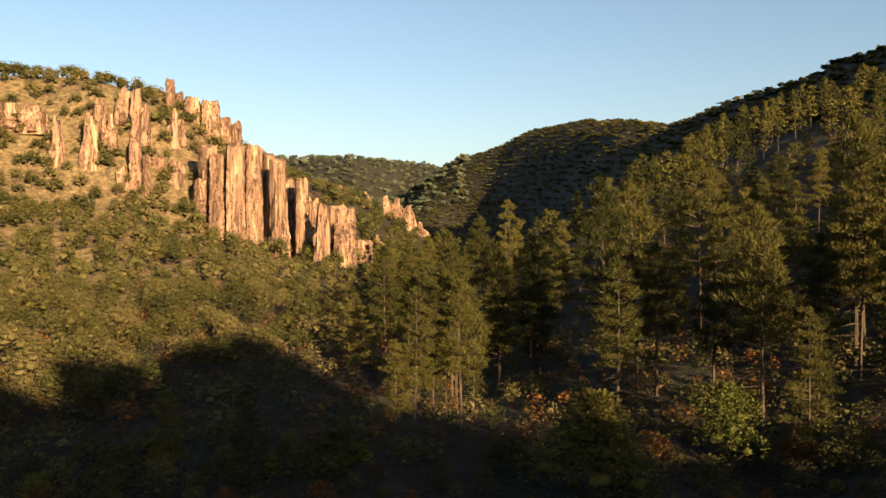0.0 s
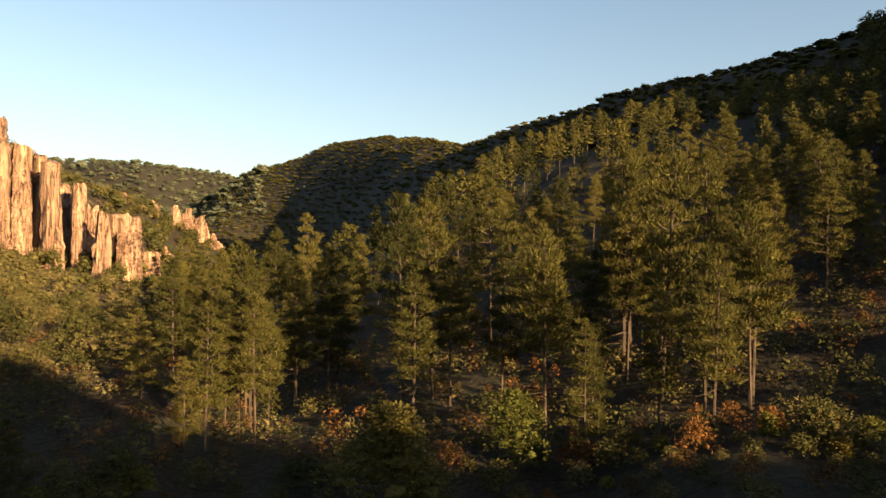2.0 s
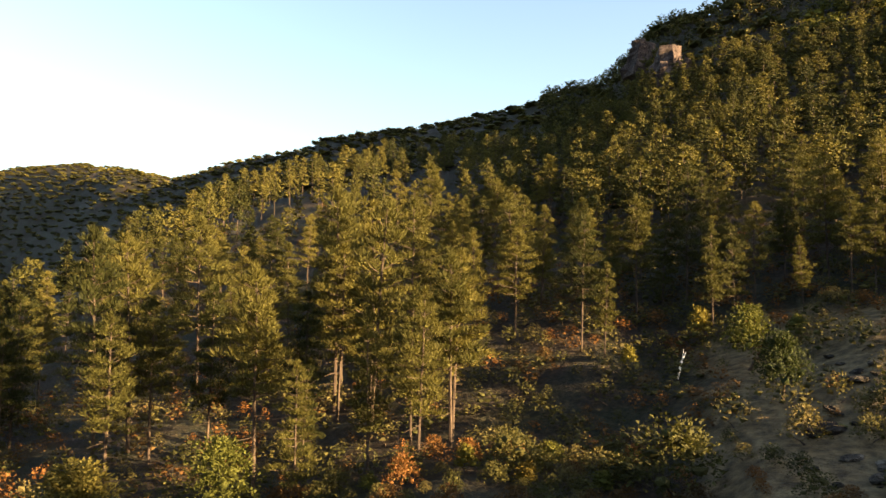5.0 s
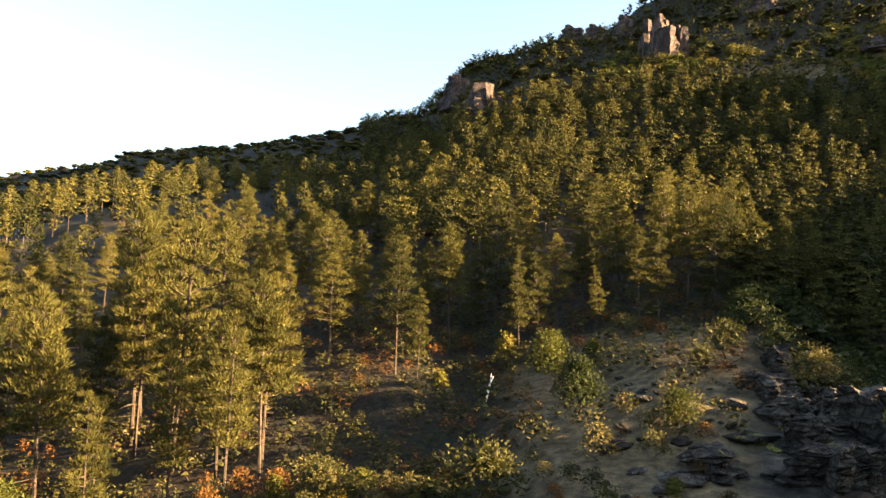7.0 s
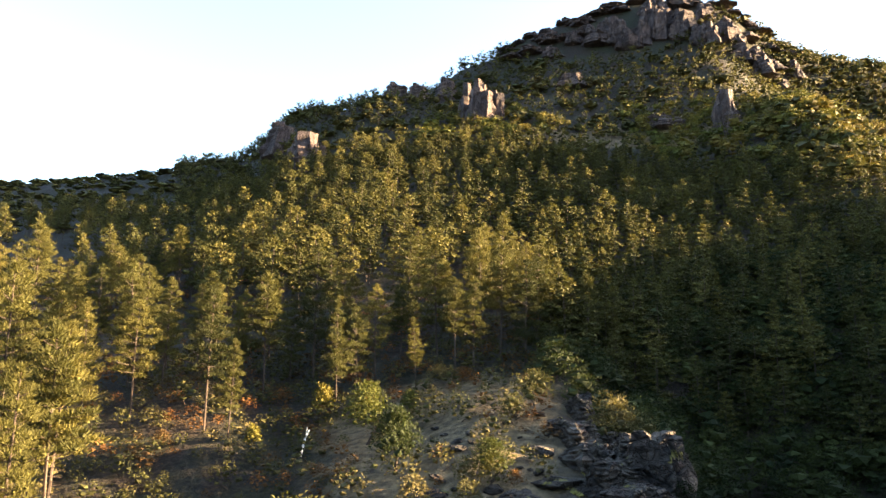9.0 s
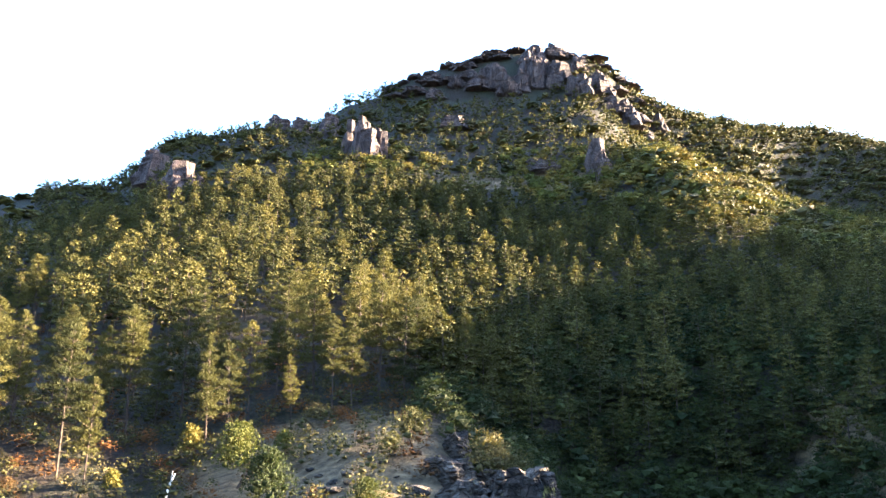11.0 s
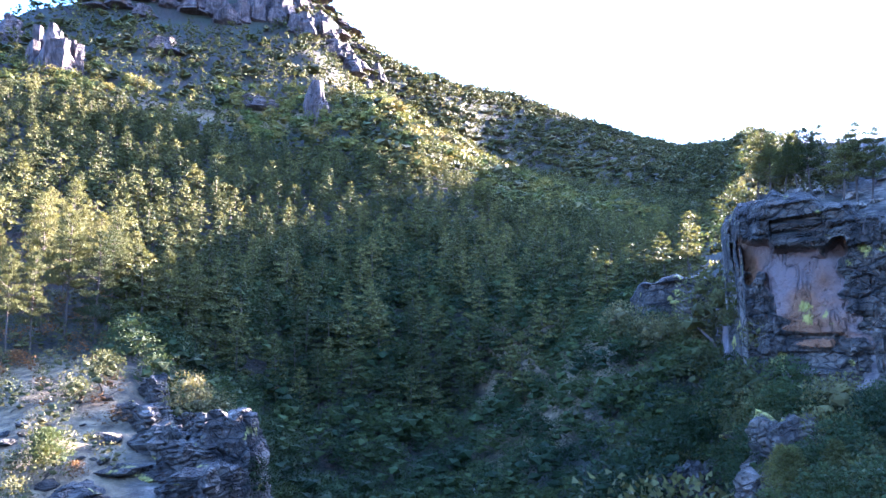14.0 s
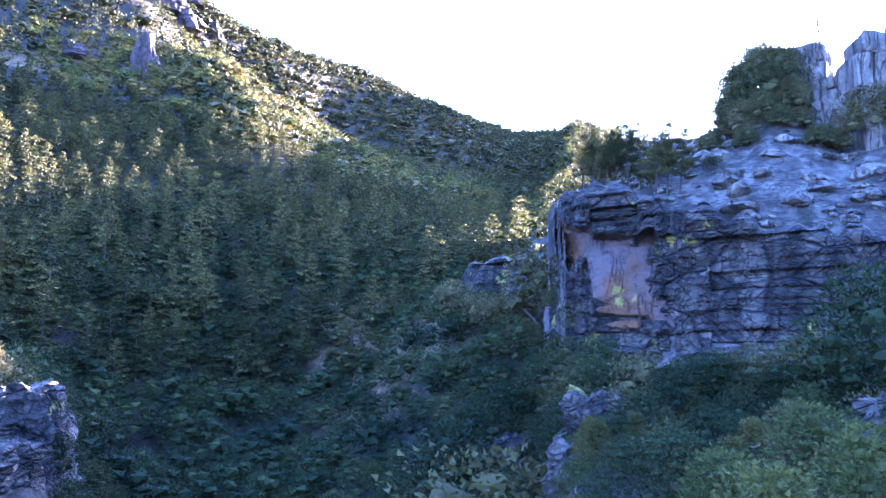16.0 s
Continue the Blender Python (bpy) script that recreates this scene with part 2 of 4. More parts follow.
section(95, (12, -24), (40, -23), (62, -22.6), (90, -20), (116.4, -9.4), (131.1, 2.7), (178, 27.5), (266, 77.4), (348, 93.2), (474, 176.1), (1500, 150), (4400, 60))
section(101, (12, -24), (40, -22), (62, -20.1), (90, -16.7), (115.3, -6.8), (129.9, 5.9), (197, 28.4), (300, 70.3), (406, 93.7), (530, 182.6), (1500, 150), (4400, 60))
section(108, (12, -24), (38, -21), (60, -16.1), (85, -9.5), (108.6, 2.5), (129.7, 9), (190, 24.6), (292, 54.8), (437, 92.8), (588, 173), (1500, 150), (4400, 60))
section(114.5, (12, -23), (36, -19), (55, -12.7), (72, -9.5), (88, -4), (120, 9.8), (190, 24), (330, 55.8), (480, 91.6), (720, 182.2), (1500, 150), (4400, 60))
# Ground hidden behind this cliff's crest is shaped to shade gully and valley.
section(118, (12, -22), (23.8, -11.9), (35, -7.4), (46.2, -6.5), (60.2, -5.2), (66.5, 12.8), (74.2, 4.1), (190, 33), (240, 54), (720, 166.2), (1500, 150), (4400, 60))
section(124, (12, -21), (21, -10.5), (31.5, -7.3), (42, -6.3), (56, -4.9), (62.3, 10.4), (78.4, 16.8), (104, 9), (281, 68), (720, 150), (1500, 150), (4400, 60))
# The 352 m hill on heading 130 is added, unseen, to shade the shoulder.
section(130, (12, -20), (19.6, -9.8), (29.4, -7.1), (39.2, -6.2), (53.2, -4.6), (58.8, 8.5), (78.4, 18.9), (150, 17), (340, 81), (720, 145), (1200, 352), (4400, 60))
# The 34 m rise behind the oaks is added to shade the left valley.
section(132, (12, -19.5), (18.9, -9.6), (28.7, -6.9), (38.5, -6.1), (52.5, -4.6), (58.1, 7.7), (106, 34), (140, 17), (390, 83), (720, 130), (1500, 150), (4400, 60))
section(136, (12, -19), (18.2, -9.4), (28, -6.7), (37.8, -6), (51.8, -4.5), (57.4, 6.9), (78.4, 17.1), (150, 17), (440, 84), (720, 120), (1500, 150), (4400, 60))
# From 142 on, unseen hills are made up to block the low sun.
section(142, (12, -19), (18.2, -8.4), (28, -5.6), (39.2, -3.5), (50.4, -2.1), (63, 11.2), (77, 20.3), (150, 26), (450, 75), (720, 110), (1500, 150), (4400, 60))
section(148, (12, -19), (26, -12), (40, -8), (56, -5), (72, 2), (90, 20), (110, 34), (200, 44), (450, 75), (720, 110), (1500, 150), (4400, 60))
section(152, (12, -20), (26, -13), (40, -8), (60, -2), (80, 14), (110, 34), (160, 40), (240, 50), (450, 80), (720, 100), (1500, 150), (4400, 60))
section(158, (12, -20), (26, -15), (40, -9), (60, 4), (80, 24), (110, 42), (160, 46), (240, 60), (450, 60), (720, 100), (1500, 150), (4400, 60))
section(172, (12, -22), (26, -17), (40, -8), (60, 8), (85, 11.8), (115, 38), (160, 46), (240, 55), (450, 60), (720, 100), (1500, 150), (4400, 60))
section(200, (12, -22), (26, -18), (40, -12), (60, 0), (85, 16), (115, 32), (160, 46), (240, 55), (450, 60), (720, 100), (1500, 150), (4400, 60))
section(250, (12, -24), (30, -20), (45, -16), (65, -6), (95, 6), (140, 18), (200, 30), (300, 40), (500, 50), (900, 60), (1500, 100), (4400, 60))


def eased(xs, ys, at):
    """A smooth curve through points that never overshoots them."""
    xs, ys = np.asarray(xs, float), np.asarray(ys, float)
    h, d = np.diff(xs), np.diff(ys) / np.diff(xs)
    m = np.zeros_like(ys)
    same = d[:-1] * d[1:] > 0
    w1, w2 = 2 * h[1:] + h[:-1], h[1:] + 2 * h[:-1]
    with np.errstate(divide="ignore", invalid="ignore"):
        m[1:-1] = np.where(same, (w1 + w2) / (w1 / d[:-1] + w2 / d[1:]), 0)
    m[0], m[-1] = d[0], d[-1]
    k = np.clip(np.searchsorted(xs, at) - 1, 0, len(h) - 1)
    t = (at - xs[k]) / h[k]
    return ((1 + 2 * t) * (1 - t) ** 2 * ys[k] + t * (1 - t) ** 2 * h[k] * m[k]
            + t * t * (3 - 2 * t) * ys[k + 1] + t * t * (t - 1) * h[k] * m[k + 1])


def bumps(x, y, seed=0):
    """Smooth random relief between -1 and 1, one bump a unit."""
    def corner(i, j):
        v = np.sin(i * 127.1 + j * 311.7 + seed * 74.7) * 43758.5453
        return (v - np.floor(v)) * 2 - 1
    i, j = np.floor(x), np.floor(y)
    u, v = x - i, y - j
    u, v = u * u * (3 - 2 * u), v * v * (3 - 2 * v)
    return ((corner(i, j) * (1 - u) + corner(i + 1, j) * u) * (1 - v)
            + (corner(i, j + 1) * (1 - u) + corner(i + 1, j + 1) * u) * v)


def rough(x, y, size, seed=0, octaves=4):
    out, amp = 0, 1.0
    for k in range(octaves):
        out = out + amp * bumps(x / size, y / size, seed + k)
        size, amp = size / 2.1, amp * 0.5
    return out


HEADINGS = np.concatenate([np.arange(-140, -36, 4.0), np.arange(-36, 148, 0.45), np.arange(148, 220.1, 3.0)])
_h = np.array([s[0] for s in SECTIONS])
_h = np.concatenate([_h[-1:] - 360, _h, _h[:1] + 360])
_r = np.array([[k[0] for k in s[1]] for s in SECTIONS], float)
_z = np.array([[k[1] for k in s[1]] for s in SECTIONS], float)
_r, _z = (np.concatenate([a[-1:], a, a[:1]]) for a in (_r, _z))
knot_r = np.stack([eased(_h, _r[:, k], HEADINGS) for k in range(12)], 1)
knot_z = np.stack([eased(_h, _z[:, k], HEADINGS) for k in range(12)], 1)
RINGS = np.concatenate([np.geomspace(12, 120, 70), np.geomspace(121.5, 330, 75), np.geomspace(333, 900, 90), np.geomspace(915, 4400, 25)])
LAND = np.stack([eased(knot_r[i], knot_z[i], RINGS) for i in range(len(HEADINGS))])
_hh, _rr = np.meshgrid(np.radians(HEADINGS), RINGS, indexing="ij")
LX, LY = _rr * np.sin(_hh), _rr * np.cos(_hh)
LAND = LAND + EYE + rough(LX, LY, 9, 1) * np.clip(_rr / 150, 0.3, 1.2) * 0.9 + rough(LX, LY, 60, 5) * np.clip((_rr - 200) / 120, 0, 4)


def ground(x, y):
    """The land's height at a place (numbers or arrays)."""
    h = np.degrees(np.arctan2(x, y))
    h = np.where(h < -140, h + 360, h)
    r = np.clip(np.hypot(x, y), 12.01, 4390)
    i = np.clip(np.searchsorted(HEADINGS, h) - 1, 0, len(HEADINGS) - 2)
    j = np.clip(np.searchsorted(RINGS, r) - 1, 0, len(RINGS) - 2)
    u = (h - HEADINGS[i]) / (HEADINGS[i + 1] - HEADINGS[i])
    v = (r - RINGS[j]) / (RINGS[j + 1] - RINGS[j])
    return ((LAND[i, j] * (1 - u) + LAND[i + 1, j] * u) * (1 - v) + (LAND[i, j + 1] * (1 - u) + LAND[i + 1, j + 1] * u) * v)


def spot(heading, distance, lift=0.0):
    """A place on the ground."""
    x, y = distance * math.sin(radians(heading)), distance * math.cos(radians(heading))
    return Vector((x, y, float(ground(x, y)) + lift))


def mesh_of(name, verts, faces, mats, which=None, smooth=False, tint=None):
    me = bpy.data.meshes.new(name)
    me.from_pydata(np.asarray(verts).tolist(), [], faces if isinstance(faces, list) else np.asarray(faces).tolist())
    for m in mats:
        me.materials.append(m)
    if which is not None:
        me.polygons.foreach_set("material_index", np.asarray(which, np.int32))
    if smooth:
        me.polygons.foreach_set("use_smooth", np.ones(len(me.polygons), bool))
    if tint is not None:
        me.attributes.new("tint", "FLOAT", "POINT").data.foreach_set("value", np.asarray(tint, np.float32))
    me.update()
    return me


def build_ground():
    n, m = LAND.shape
    verts = np.stack([LX, LY, LAND], -1).reshape(-1, 3)
    i, j = np.meshgrid(np.arange(n - 1), np.arange(m - 1), indexing="ij")
    a = (i * m + j).ravel()
    faces = np.stack([a, a + 1, a + m + 1, a + m], 1).tolist()
    verts = np.concatenate([verts, [[0, 0, LAND[:, 0].mean()]]])
    c = len(verts) - 1
    faces += [[c, k * m, (k + 1) * m] for k in range(n - 1)]
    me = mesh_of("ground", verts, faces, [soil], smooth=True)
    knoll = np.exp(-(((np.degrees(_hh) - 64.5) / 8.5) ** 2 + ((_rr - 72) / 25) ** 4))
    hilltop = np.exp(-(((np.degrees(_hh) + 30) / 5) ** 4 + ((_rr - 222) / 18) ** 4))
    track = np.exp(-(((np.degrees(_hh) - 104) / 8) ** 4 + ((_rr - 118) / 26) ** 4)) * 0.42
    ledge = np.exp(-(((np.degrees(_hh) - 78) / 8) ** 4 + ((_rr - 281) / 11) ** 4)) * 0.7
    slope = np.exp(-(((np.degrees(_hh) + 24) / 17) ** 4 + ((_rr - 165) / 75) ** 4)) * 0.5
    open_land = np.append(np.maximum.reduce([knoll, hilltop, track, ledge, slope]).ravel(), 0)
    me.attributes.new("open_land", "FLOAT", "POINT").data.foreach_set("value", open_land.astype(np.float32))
    bare = np.append((np.exp(-(((np.degrees(_hh) - 131) / 13) ** 6 + ((_rr - 68) / 12) ** 6)) + np.exp(-(((np.degrees(_hh) - 77) / 4) ** 4 + ((_rr - 68) / 12) ** 4)) * 0.8).ravel(), 0)
    me.attributes.new("bare_rock", "FLOAT", "POINT").data.foreach_set("value", bare.astype(np.float32))
    ob = new("ground", me)
    return tagged(ob, "dry grassy and rocky valley ground rising to wooded mountains", "ground", kind="structure")


build_ground()


# ---- plants ----
_g = (1 + 5 ** 0.5) / 2
ICOSA = (np.array([(-1, _g, 0), (1, _g, 0), (-1, -_g, 0), (1, -_g, 0), (0, -1, _g), (0, 1, _g), (0, -1, -_g), (0, 1, -_g),
                   (_g, 0, -1), (_g, 0, 1), (-_g, 0, -1), (-_g, 0, 1)]) / math.hypot(1, _g),
         [[0, 11, 5], [0, 5, 1], [0, 1, 7], [0, 7, 10], [0, 10, 11], [1, 5, 9], [5, 11, 4], [11, 10, 2], [10, 7, 6], [7, 1, 8],
          [3, 9, 4], [3, 4, 2], [3, 2, 6], [3, 6, 8], [3, 8, 9], [4, 9, 5], [2, 4, 11], [6, 2, 10], [8, 6, 7], [9, 8, 1]])
OCTA = (np.array([(1, 0, 0), (-1, 0, 0), (0, 1, 0), (0, -1, 0), (0, 0, 1), (0, 0, -1)], float),
        [[0, 2, 4], [2, 1, 4], [1, 3, 4], [3, 0, 4], [2, 0, 5], [1, 2, 5], [3, 1, 5], [0, 3, 5]])


class Shape:
    """Vertices, faces and the material of each face, gathered piece by piece."""

    def __init__(self):
        self.v, self.f, self.m, self.n = [], [], [], 0

    def put(self, verts, faces, mat):
        self.v.append(np.asarray(verts, float))
        self.f += [[k + self.n for k in face] for face in faces]
        self.m += [mat] * len(faces)
        self.n += len(verts)

    def tube(self, points, radii, sides, mat):
        points = np.asarray(points, float)
        rings = []
        for k, p in enumerate(points):
            way = points[min(k + 1, len(points) - 1)] - points[max(k - 1, 0)]
            way = way / (np.linalg.norm(way) + 1e-9)
            a = np.cross(way, (0.3, 0.9, 0.1) if abs(way[2]) > 0.8 else (0, 0, 1))
            a = a / np.linalg.norm(a)
            b = np.cross(way, a)
            w = np.linspace(0, 2 * math.pi, sides, endpoint=False)[:, None]
            rings.append(p + radii[k] * (np.cos(w) * a + np.sin(w) * b))
        faces = [[k * sides + s, k * sides + (s + 1) % sides, (k + 1) * sides + (s + 1) % sides, (k + 1) * sides + s]
                 for k in range(len(points) - 1) for s in range(sides)]
        self.put(np.concatenate(rings), faces, mat)

    def blades(self, centres, ways, length, width, rng, mat):
        """Pointed leaves or needle tufts, each a thin triangle."""
        n = len(centres)
        ways = ways / (np.linalg.norm(ways, axis=1, keepdims=True) + 1e-9)
        side = np.cross(ways, rng.normal(size=(n, 3)))
        side = side / (np.linalg.norm(side, axis=1, keepdims=True) + 1e-9)
        L, W = length * rng.uniform(0.7, 1.3, (n, 1)), width * rng.uniform(0.7, 1.3, (n, 1))
        v = np.stack([centres - side * W * 0.6, centres + ways * L * 0.3 + side * W, centres + ways * L], 1)
        base = np.arange(n)[:, None] * 3
        self.put(v.reshape(-1, 3), (base + np.array([[0, 1, 2]])).tolist(), mat)

    def clump(self, centre, size, rng, mat, coarse=False):
        """A small uneven knot of foliage."""
        v, f = (OCTA if coarse else ICOSA)
        v = v * rng.uniform(0.72, 1.28, (len(v), 1)) @ np.linalg.qr(rng.normal(size=(3, 3)))[0]
        self.put(centre + v * size, f, mat)

    def arrays(self):
        return np.concatenate(self.v), self.f, self.m


def unit(rng, n):
    v = rng.normal(size=(n, 3))
    return v / np.linalg.norm(v, axis=1, keepdims=True)


def pine_shapes(seed, needles, length, width, puff=0.05, bare=0.42, spread=0.19, limbs=46, inner=0.6, core=0.5, plain=False, full=0.85):
    """A pine one unit high, the wood and the crown apart: limbs round a stem, each with tufts of needles along it."""
    rng = np.random.default_rng(seed)
    wood, crown = Shape(), Shape()
    t = np.linspace(0, 1, 7)
    bend = rng.normal(0, 0.018, 2)
    stem = np.stack([bend[0] * t ** 2 + 0.006 * np.sin(5 * t + seed), bend[1] * t ** 2, t * 0.97], 1)
    wood.tube(stem[::3] if plain else stem, (0.0070 * (1 - t) ** 0.7 + 0.0020)[::3 if plain else 1], 3 if plain else 6, 0)
    at = lambda z: np.array([np.interp(z, stem[:, 2], stem[:, k]) for k in range(3)])
    for k in range(0 if plain else max(5, limbs // 4)):
        z, a = rng.uniform(bare * 0.4, bare * 1.1), rng.uniform(0, 6.28)
        p = at(z)
        out = np.array([math.cos(a), math.sin(a), rng.uniform(-0.3, 0.15)]) * rng.uniform(0.04, 0.12)
        wood.tube([p, p + out * 0.6, p + out], [0.0022, 0.0014, 0.0006], 3, 0)
    lobe = rng.uniform(0, 6.28, 3)
    flat = np.array([1, 1, 0.68])

    def tuft(c, size, out):
        crown.clump(c, size * core * flat, rng, 0, True)
        d = unit(rng, needles)
        d[:, 2] = np.where(d[:, 2] < -0.3, -d[:, 2], d[:, 2])
        ways = d + np.array([0, 0, 0.6]) + 0.3 * out / (np.linalg.norm(out) + 1e-9)
        crown.blades(c + d * size * flat * rng.uniform(core * 0.6, 0.95, (needles, 1)), ways, length, width, rng, 0)

    for k in range(limbs):
        f = (k + rng.uniform(0, 1)) / limbs
        z = bare + (0.955 - bare) * f
        a = k * 2.4 + rng.uniform(-0.6, 0.6)
        wave = 1 + 0.30 * math.sin(2 * a + lobe[0]) * math.sin(9 * f + lobe[1]) + 0.16 * math.sin(16 * f + lobe[2])
        reach = (spread * min(1, 0.55 + 2.4 * f) * (1 - f ** 1.3) ** full + 0.010) * wave * rng.uniform(0.5, 1.2)
        p = at(z)
        out = np.array([math.cos(a), math.sin(a), rng.uniform(-0.12, 0.30) + 0.5 * f]) * reach
        tip = p + out
        if not plain:
            wood.tube([p, p + out * 0.5 + np.array([0, 0, -0.006]), tip], [0.0035 * (1 - 0.6 * f), 0.002, 0.0008], 3, 0)
        size = rng.uniform(0.8, 1.25) * puff * (1 - 0.42 * f)
        tuft(tip + rng.normal(0, 0.006, 3), size, out)
        # side shoots make a pad of foliage at the limb's end
        aside = np.array([-math.sin(a), math.cos(a), 0])
        for side in ((-1, 1) if not plain else (rng.choice((-1, 1)),)):
            if reach > 0.05 and rng.uniform() < inner:
                tuft(p + out * rng.uniform(0.62, 0.85) + aside * side * size * rng.uniform(0.7, 1.1) + np.array([0, 0, size * rng.uniform(-0.1, 0.35)]), size * rng.uniform(0.7, 0.95), out)
        if reach > 0.08 and limbs > 20:
            tuft(p + out * rng.uniform(0.35, 0.5), size * 0.8, out)
    for k in range(3 if limbs > 20 else 0):
        tuft(at(0.93 + 0.025 * k) + rng.normal(0, 0.004, 3), puff * (0.42 - 0.08 * k), np.array([0, 0, 1.0]))
    return wood, crown


def bush_shapes(seed, lobes, leaves, length, width, tall=0.8, narrow=0.5, cone=0.0, plain=False, coarse=False, core=0.6):
    """A round-headed bush or small tree one unit high: the wood and the crown apart."""
    rng = np.random.default_rng(seed)
    wood, crown = Shape(), Shape()
    for k in range(lobes):
        f = (k + 0.5) / lobes
        a = k * 2.4 + rng.uniform(-0.4, 0.4)
        z = (1 - tall) + tall * (0.22 + 0.62 * f)
        away = narrow * (0.75 * (1 - f) ** 0.5 if cone == 0 else cone * (1 - f)) * rng.uniform(0.5, 1.0)
        c = np.array([math.cos(a) * away, math.sin(a) * away, z])
        size = np.array([1, 1, 0.8]) * narrow * rng.uniform(0.36, 0.6) * (1 - 0.45 * f * (cone > 0))
        if k == 0:
            wood.tube([(0, 0, 0), (c[0] * 0.35, c[1] * 0.35, c[2] * 0.5), c], [0.035, 0.02, 0.006], 3 if plain else 4, 0)
        d = unit(rng, leaves)
        d[:, 2] = np.where(d[:, 2] < -0.55, -d[:, 2], d[:, 2])
        pos = c + d * size * rng.uniform(0.72, 1.06, (leaves, 1)) * (1 + 0.16 * np.sin(7 * d[:, :1] + 5 * d[:, 1:2] + seed))
        pos[:, 2] = np.clip(pos[:, 2], 0.01, 1.05)
        crown.clump(c, size * (0.95 if coarse else core), rng, 0, coarse or plain)
        crown.blades(pos, d + unit(rng, leaves) * 0.9 + np.array([0, 0, 0.3]), length, width, rng, 0)
    return wood, crown


def plant(name, shapes, leaves, label, category, group, wood_name="trunk", crown_name="crown"):
    """The model of a plant as a thing of two parts, kept below the ground's centre until it is copied."""
    thing = new(name)
    for part_name, shape, mat in ((wood_name, shapes[0], bark), (crown_name, shapes[1], leaves)):
        v, f, m = shape.arrays()
        ob = new(part_name, mesh_of(part_name, v, f, [mat]))
        ob.parent = thing
    return tagged(thing, label, category, group)


def planted(model, heading, distance, height, turn=0, wide=1.0, lean=0.0):
    p = spot(heading, distance, -0.15)
    m = Matrix.Translation(p) @ Euler((lean, 0, turn)).to_matrix().to_4x4()
    ob = copy_thing(model, m)
    ob.matrix_basis = m @ Matrix.Diagonal((height * wide, height * wide, height, 1))
    return ob


def wood_of(name, templates, places, mats, label, category, rng):
    """Uncountable plants: one object of many plants, each with a tint of its own."""
    V, F, M, T, n = [], [], [], [], 0
    for x, y, z, height, wide in places:
        v, f, m = templates[rng.integers(len(templates))]
        a = rng.uniform(0, 6.283)
        c, s = math.cos(a), math.sin(a)
        w = v * (height * wide, height * wide, height)
        V.append(np.stack([w[:, 0] * c - w[:, 1] * s + x, w[:, 0] * s + w[:, 1] * c + y, w[:, 2] + z], 1))
        F.append(f + n)
        M.append(m)
        T.append(np.full(len(v), rng.uniform(0, 1)))
        n += len(v)
    ob = new(name, mesh_of(name, np.concatenate(V), np.concatenate(F), mats, np.concatenate(M), tint=np.concatenate(T)))
    return tagged(ob, label, category, kind="stuff")


def template(shapes):
    """Both parts of a plant in arrays of triangles: 0 the wood, 1 the leaves."""
    (v0, f0, _), (v1, f1, _) = shapes[0].arrays(), shapes[1].arrays()
    f0 = np.array([t for q in f0 for t in ((q[0], q[1], q[2]), (q[0], q[2], q[3]))])
    f = np.concatenate([f0, np.array(f1) + len(v0)])
    return np.concatenate([v0, v1]), f, np.concatenate([np.zeros(len(f0), int), np.ones(len(f1), int)])


def scatter(rng, h0, h1, r0, r1, gap, keep):
    """Random places some metres apart in a sector of the land; keep(heading, distance) thins them out."""
    area = radians(h1 - h0) * (r1 * r1 - r0 * r0) / 2
    n = int(area / gap ** 2 * 2.2)
    h, r = rng.uniform(h0, h1, n), np.sqrt(rng.uniform(r0 * r0, r1 * r1, n))
    x, y = r * np.sin(np.radians(h)), r * np.cos(np.radians(h))
    taken, out = {}, []
    chance = rng.uniform(0, 1, n)
    for k in range(n):
        if chance[k] > keep(h[k], r[k]):
            continue
        c = (int(x[k] // gap), int(y[k] // gap))
        near = [q for i in (-1, 0, 1) for j in (-1, 0, 1) for q in taken.get((c[0] + i, c[1] + j), ())]
        if all((x[k] - p) ** 2 + (y[k] - q) ** 2 > (gap * 0.8) ** 2 for p, q in near):
            taken.setdefault(c, []).append((x[k], y[k]))
            out.append((h[k], r[k], x[k], y[k]))
    return out


def heights(places, low, high, rng, wide=(0.85, 1.2), sink=0.2):
    return [(x, y, float(ground(x, y)) - sink, rng.uniform(low, high), rng.uniform(*wide)) for _, _, x, y in places]


rng = np.random.default_rng(7)
near_pines = [plant("pine_tree", pine_shapes(20 + k, 50, 0.030, 0.0024, puff=0.043, bare=b, spread=s * 0.86, limbs=44, inner=0.8, core=0.36), leaf_pine,
                    "tall maritime pine with bare lower trunk on the slope", "tree", "pines of the near wood")
              for k, (b, s) in enumerate(((0.35, 0.20), (0.27, 0.17), (0.40, 0.18), (0.16, 0.22), (0.30, 0.15)))]
far_pines = [template(pine_shapes(40 + k, 11, 0.040, 0.0070, puff=0.054, bare=b, spread=s * 0.88, limbs=26, inner=0.6, core=0.72, plain=True)) for k, (b, s) in enumerate(((0.42, 0.19), (0.34, 0.17), (0.46, 0.20), (0.28, 0.18), (0.38, 0.15)))]
gully_pines = [template(pine_shapes(45 + k, 15, 0.034, 0.0085, puff=0.060, bare=0.12, spread=s, limbs=26, inner=0.7, core=0.78, plain=True)) for k, s in enumerate((0.20, 0.17, 0.22, 0.18))]
dot_pines = [template(pine_shapes(50 + k, 4, 0.10, 0.028, puff=0.135, bare=0.20, spread=0.17 + 0.02 * k, limbs=8, inner=0.0, core=0.7, plain=True)) for k in range(5)]
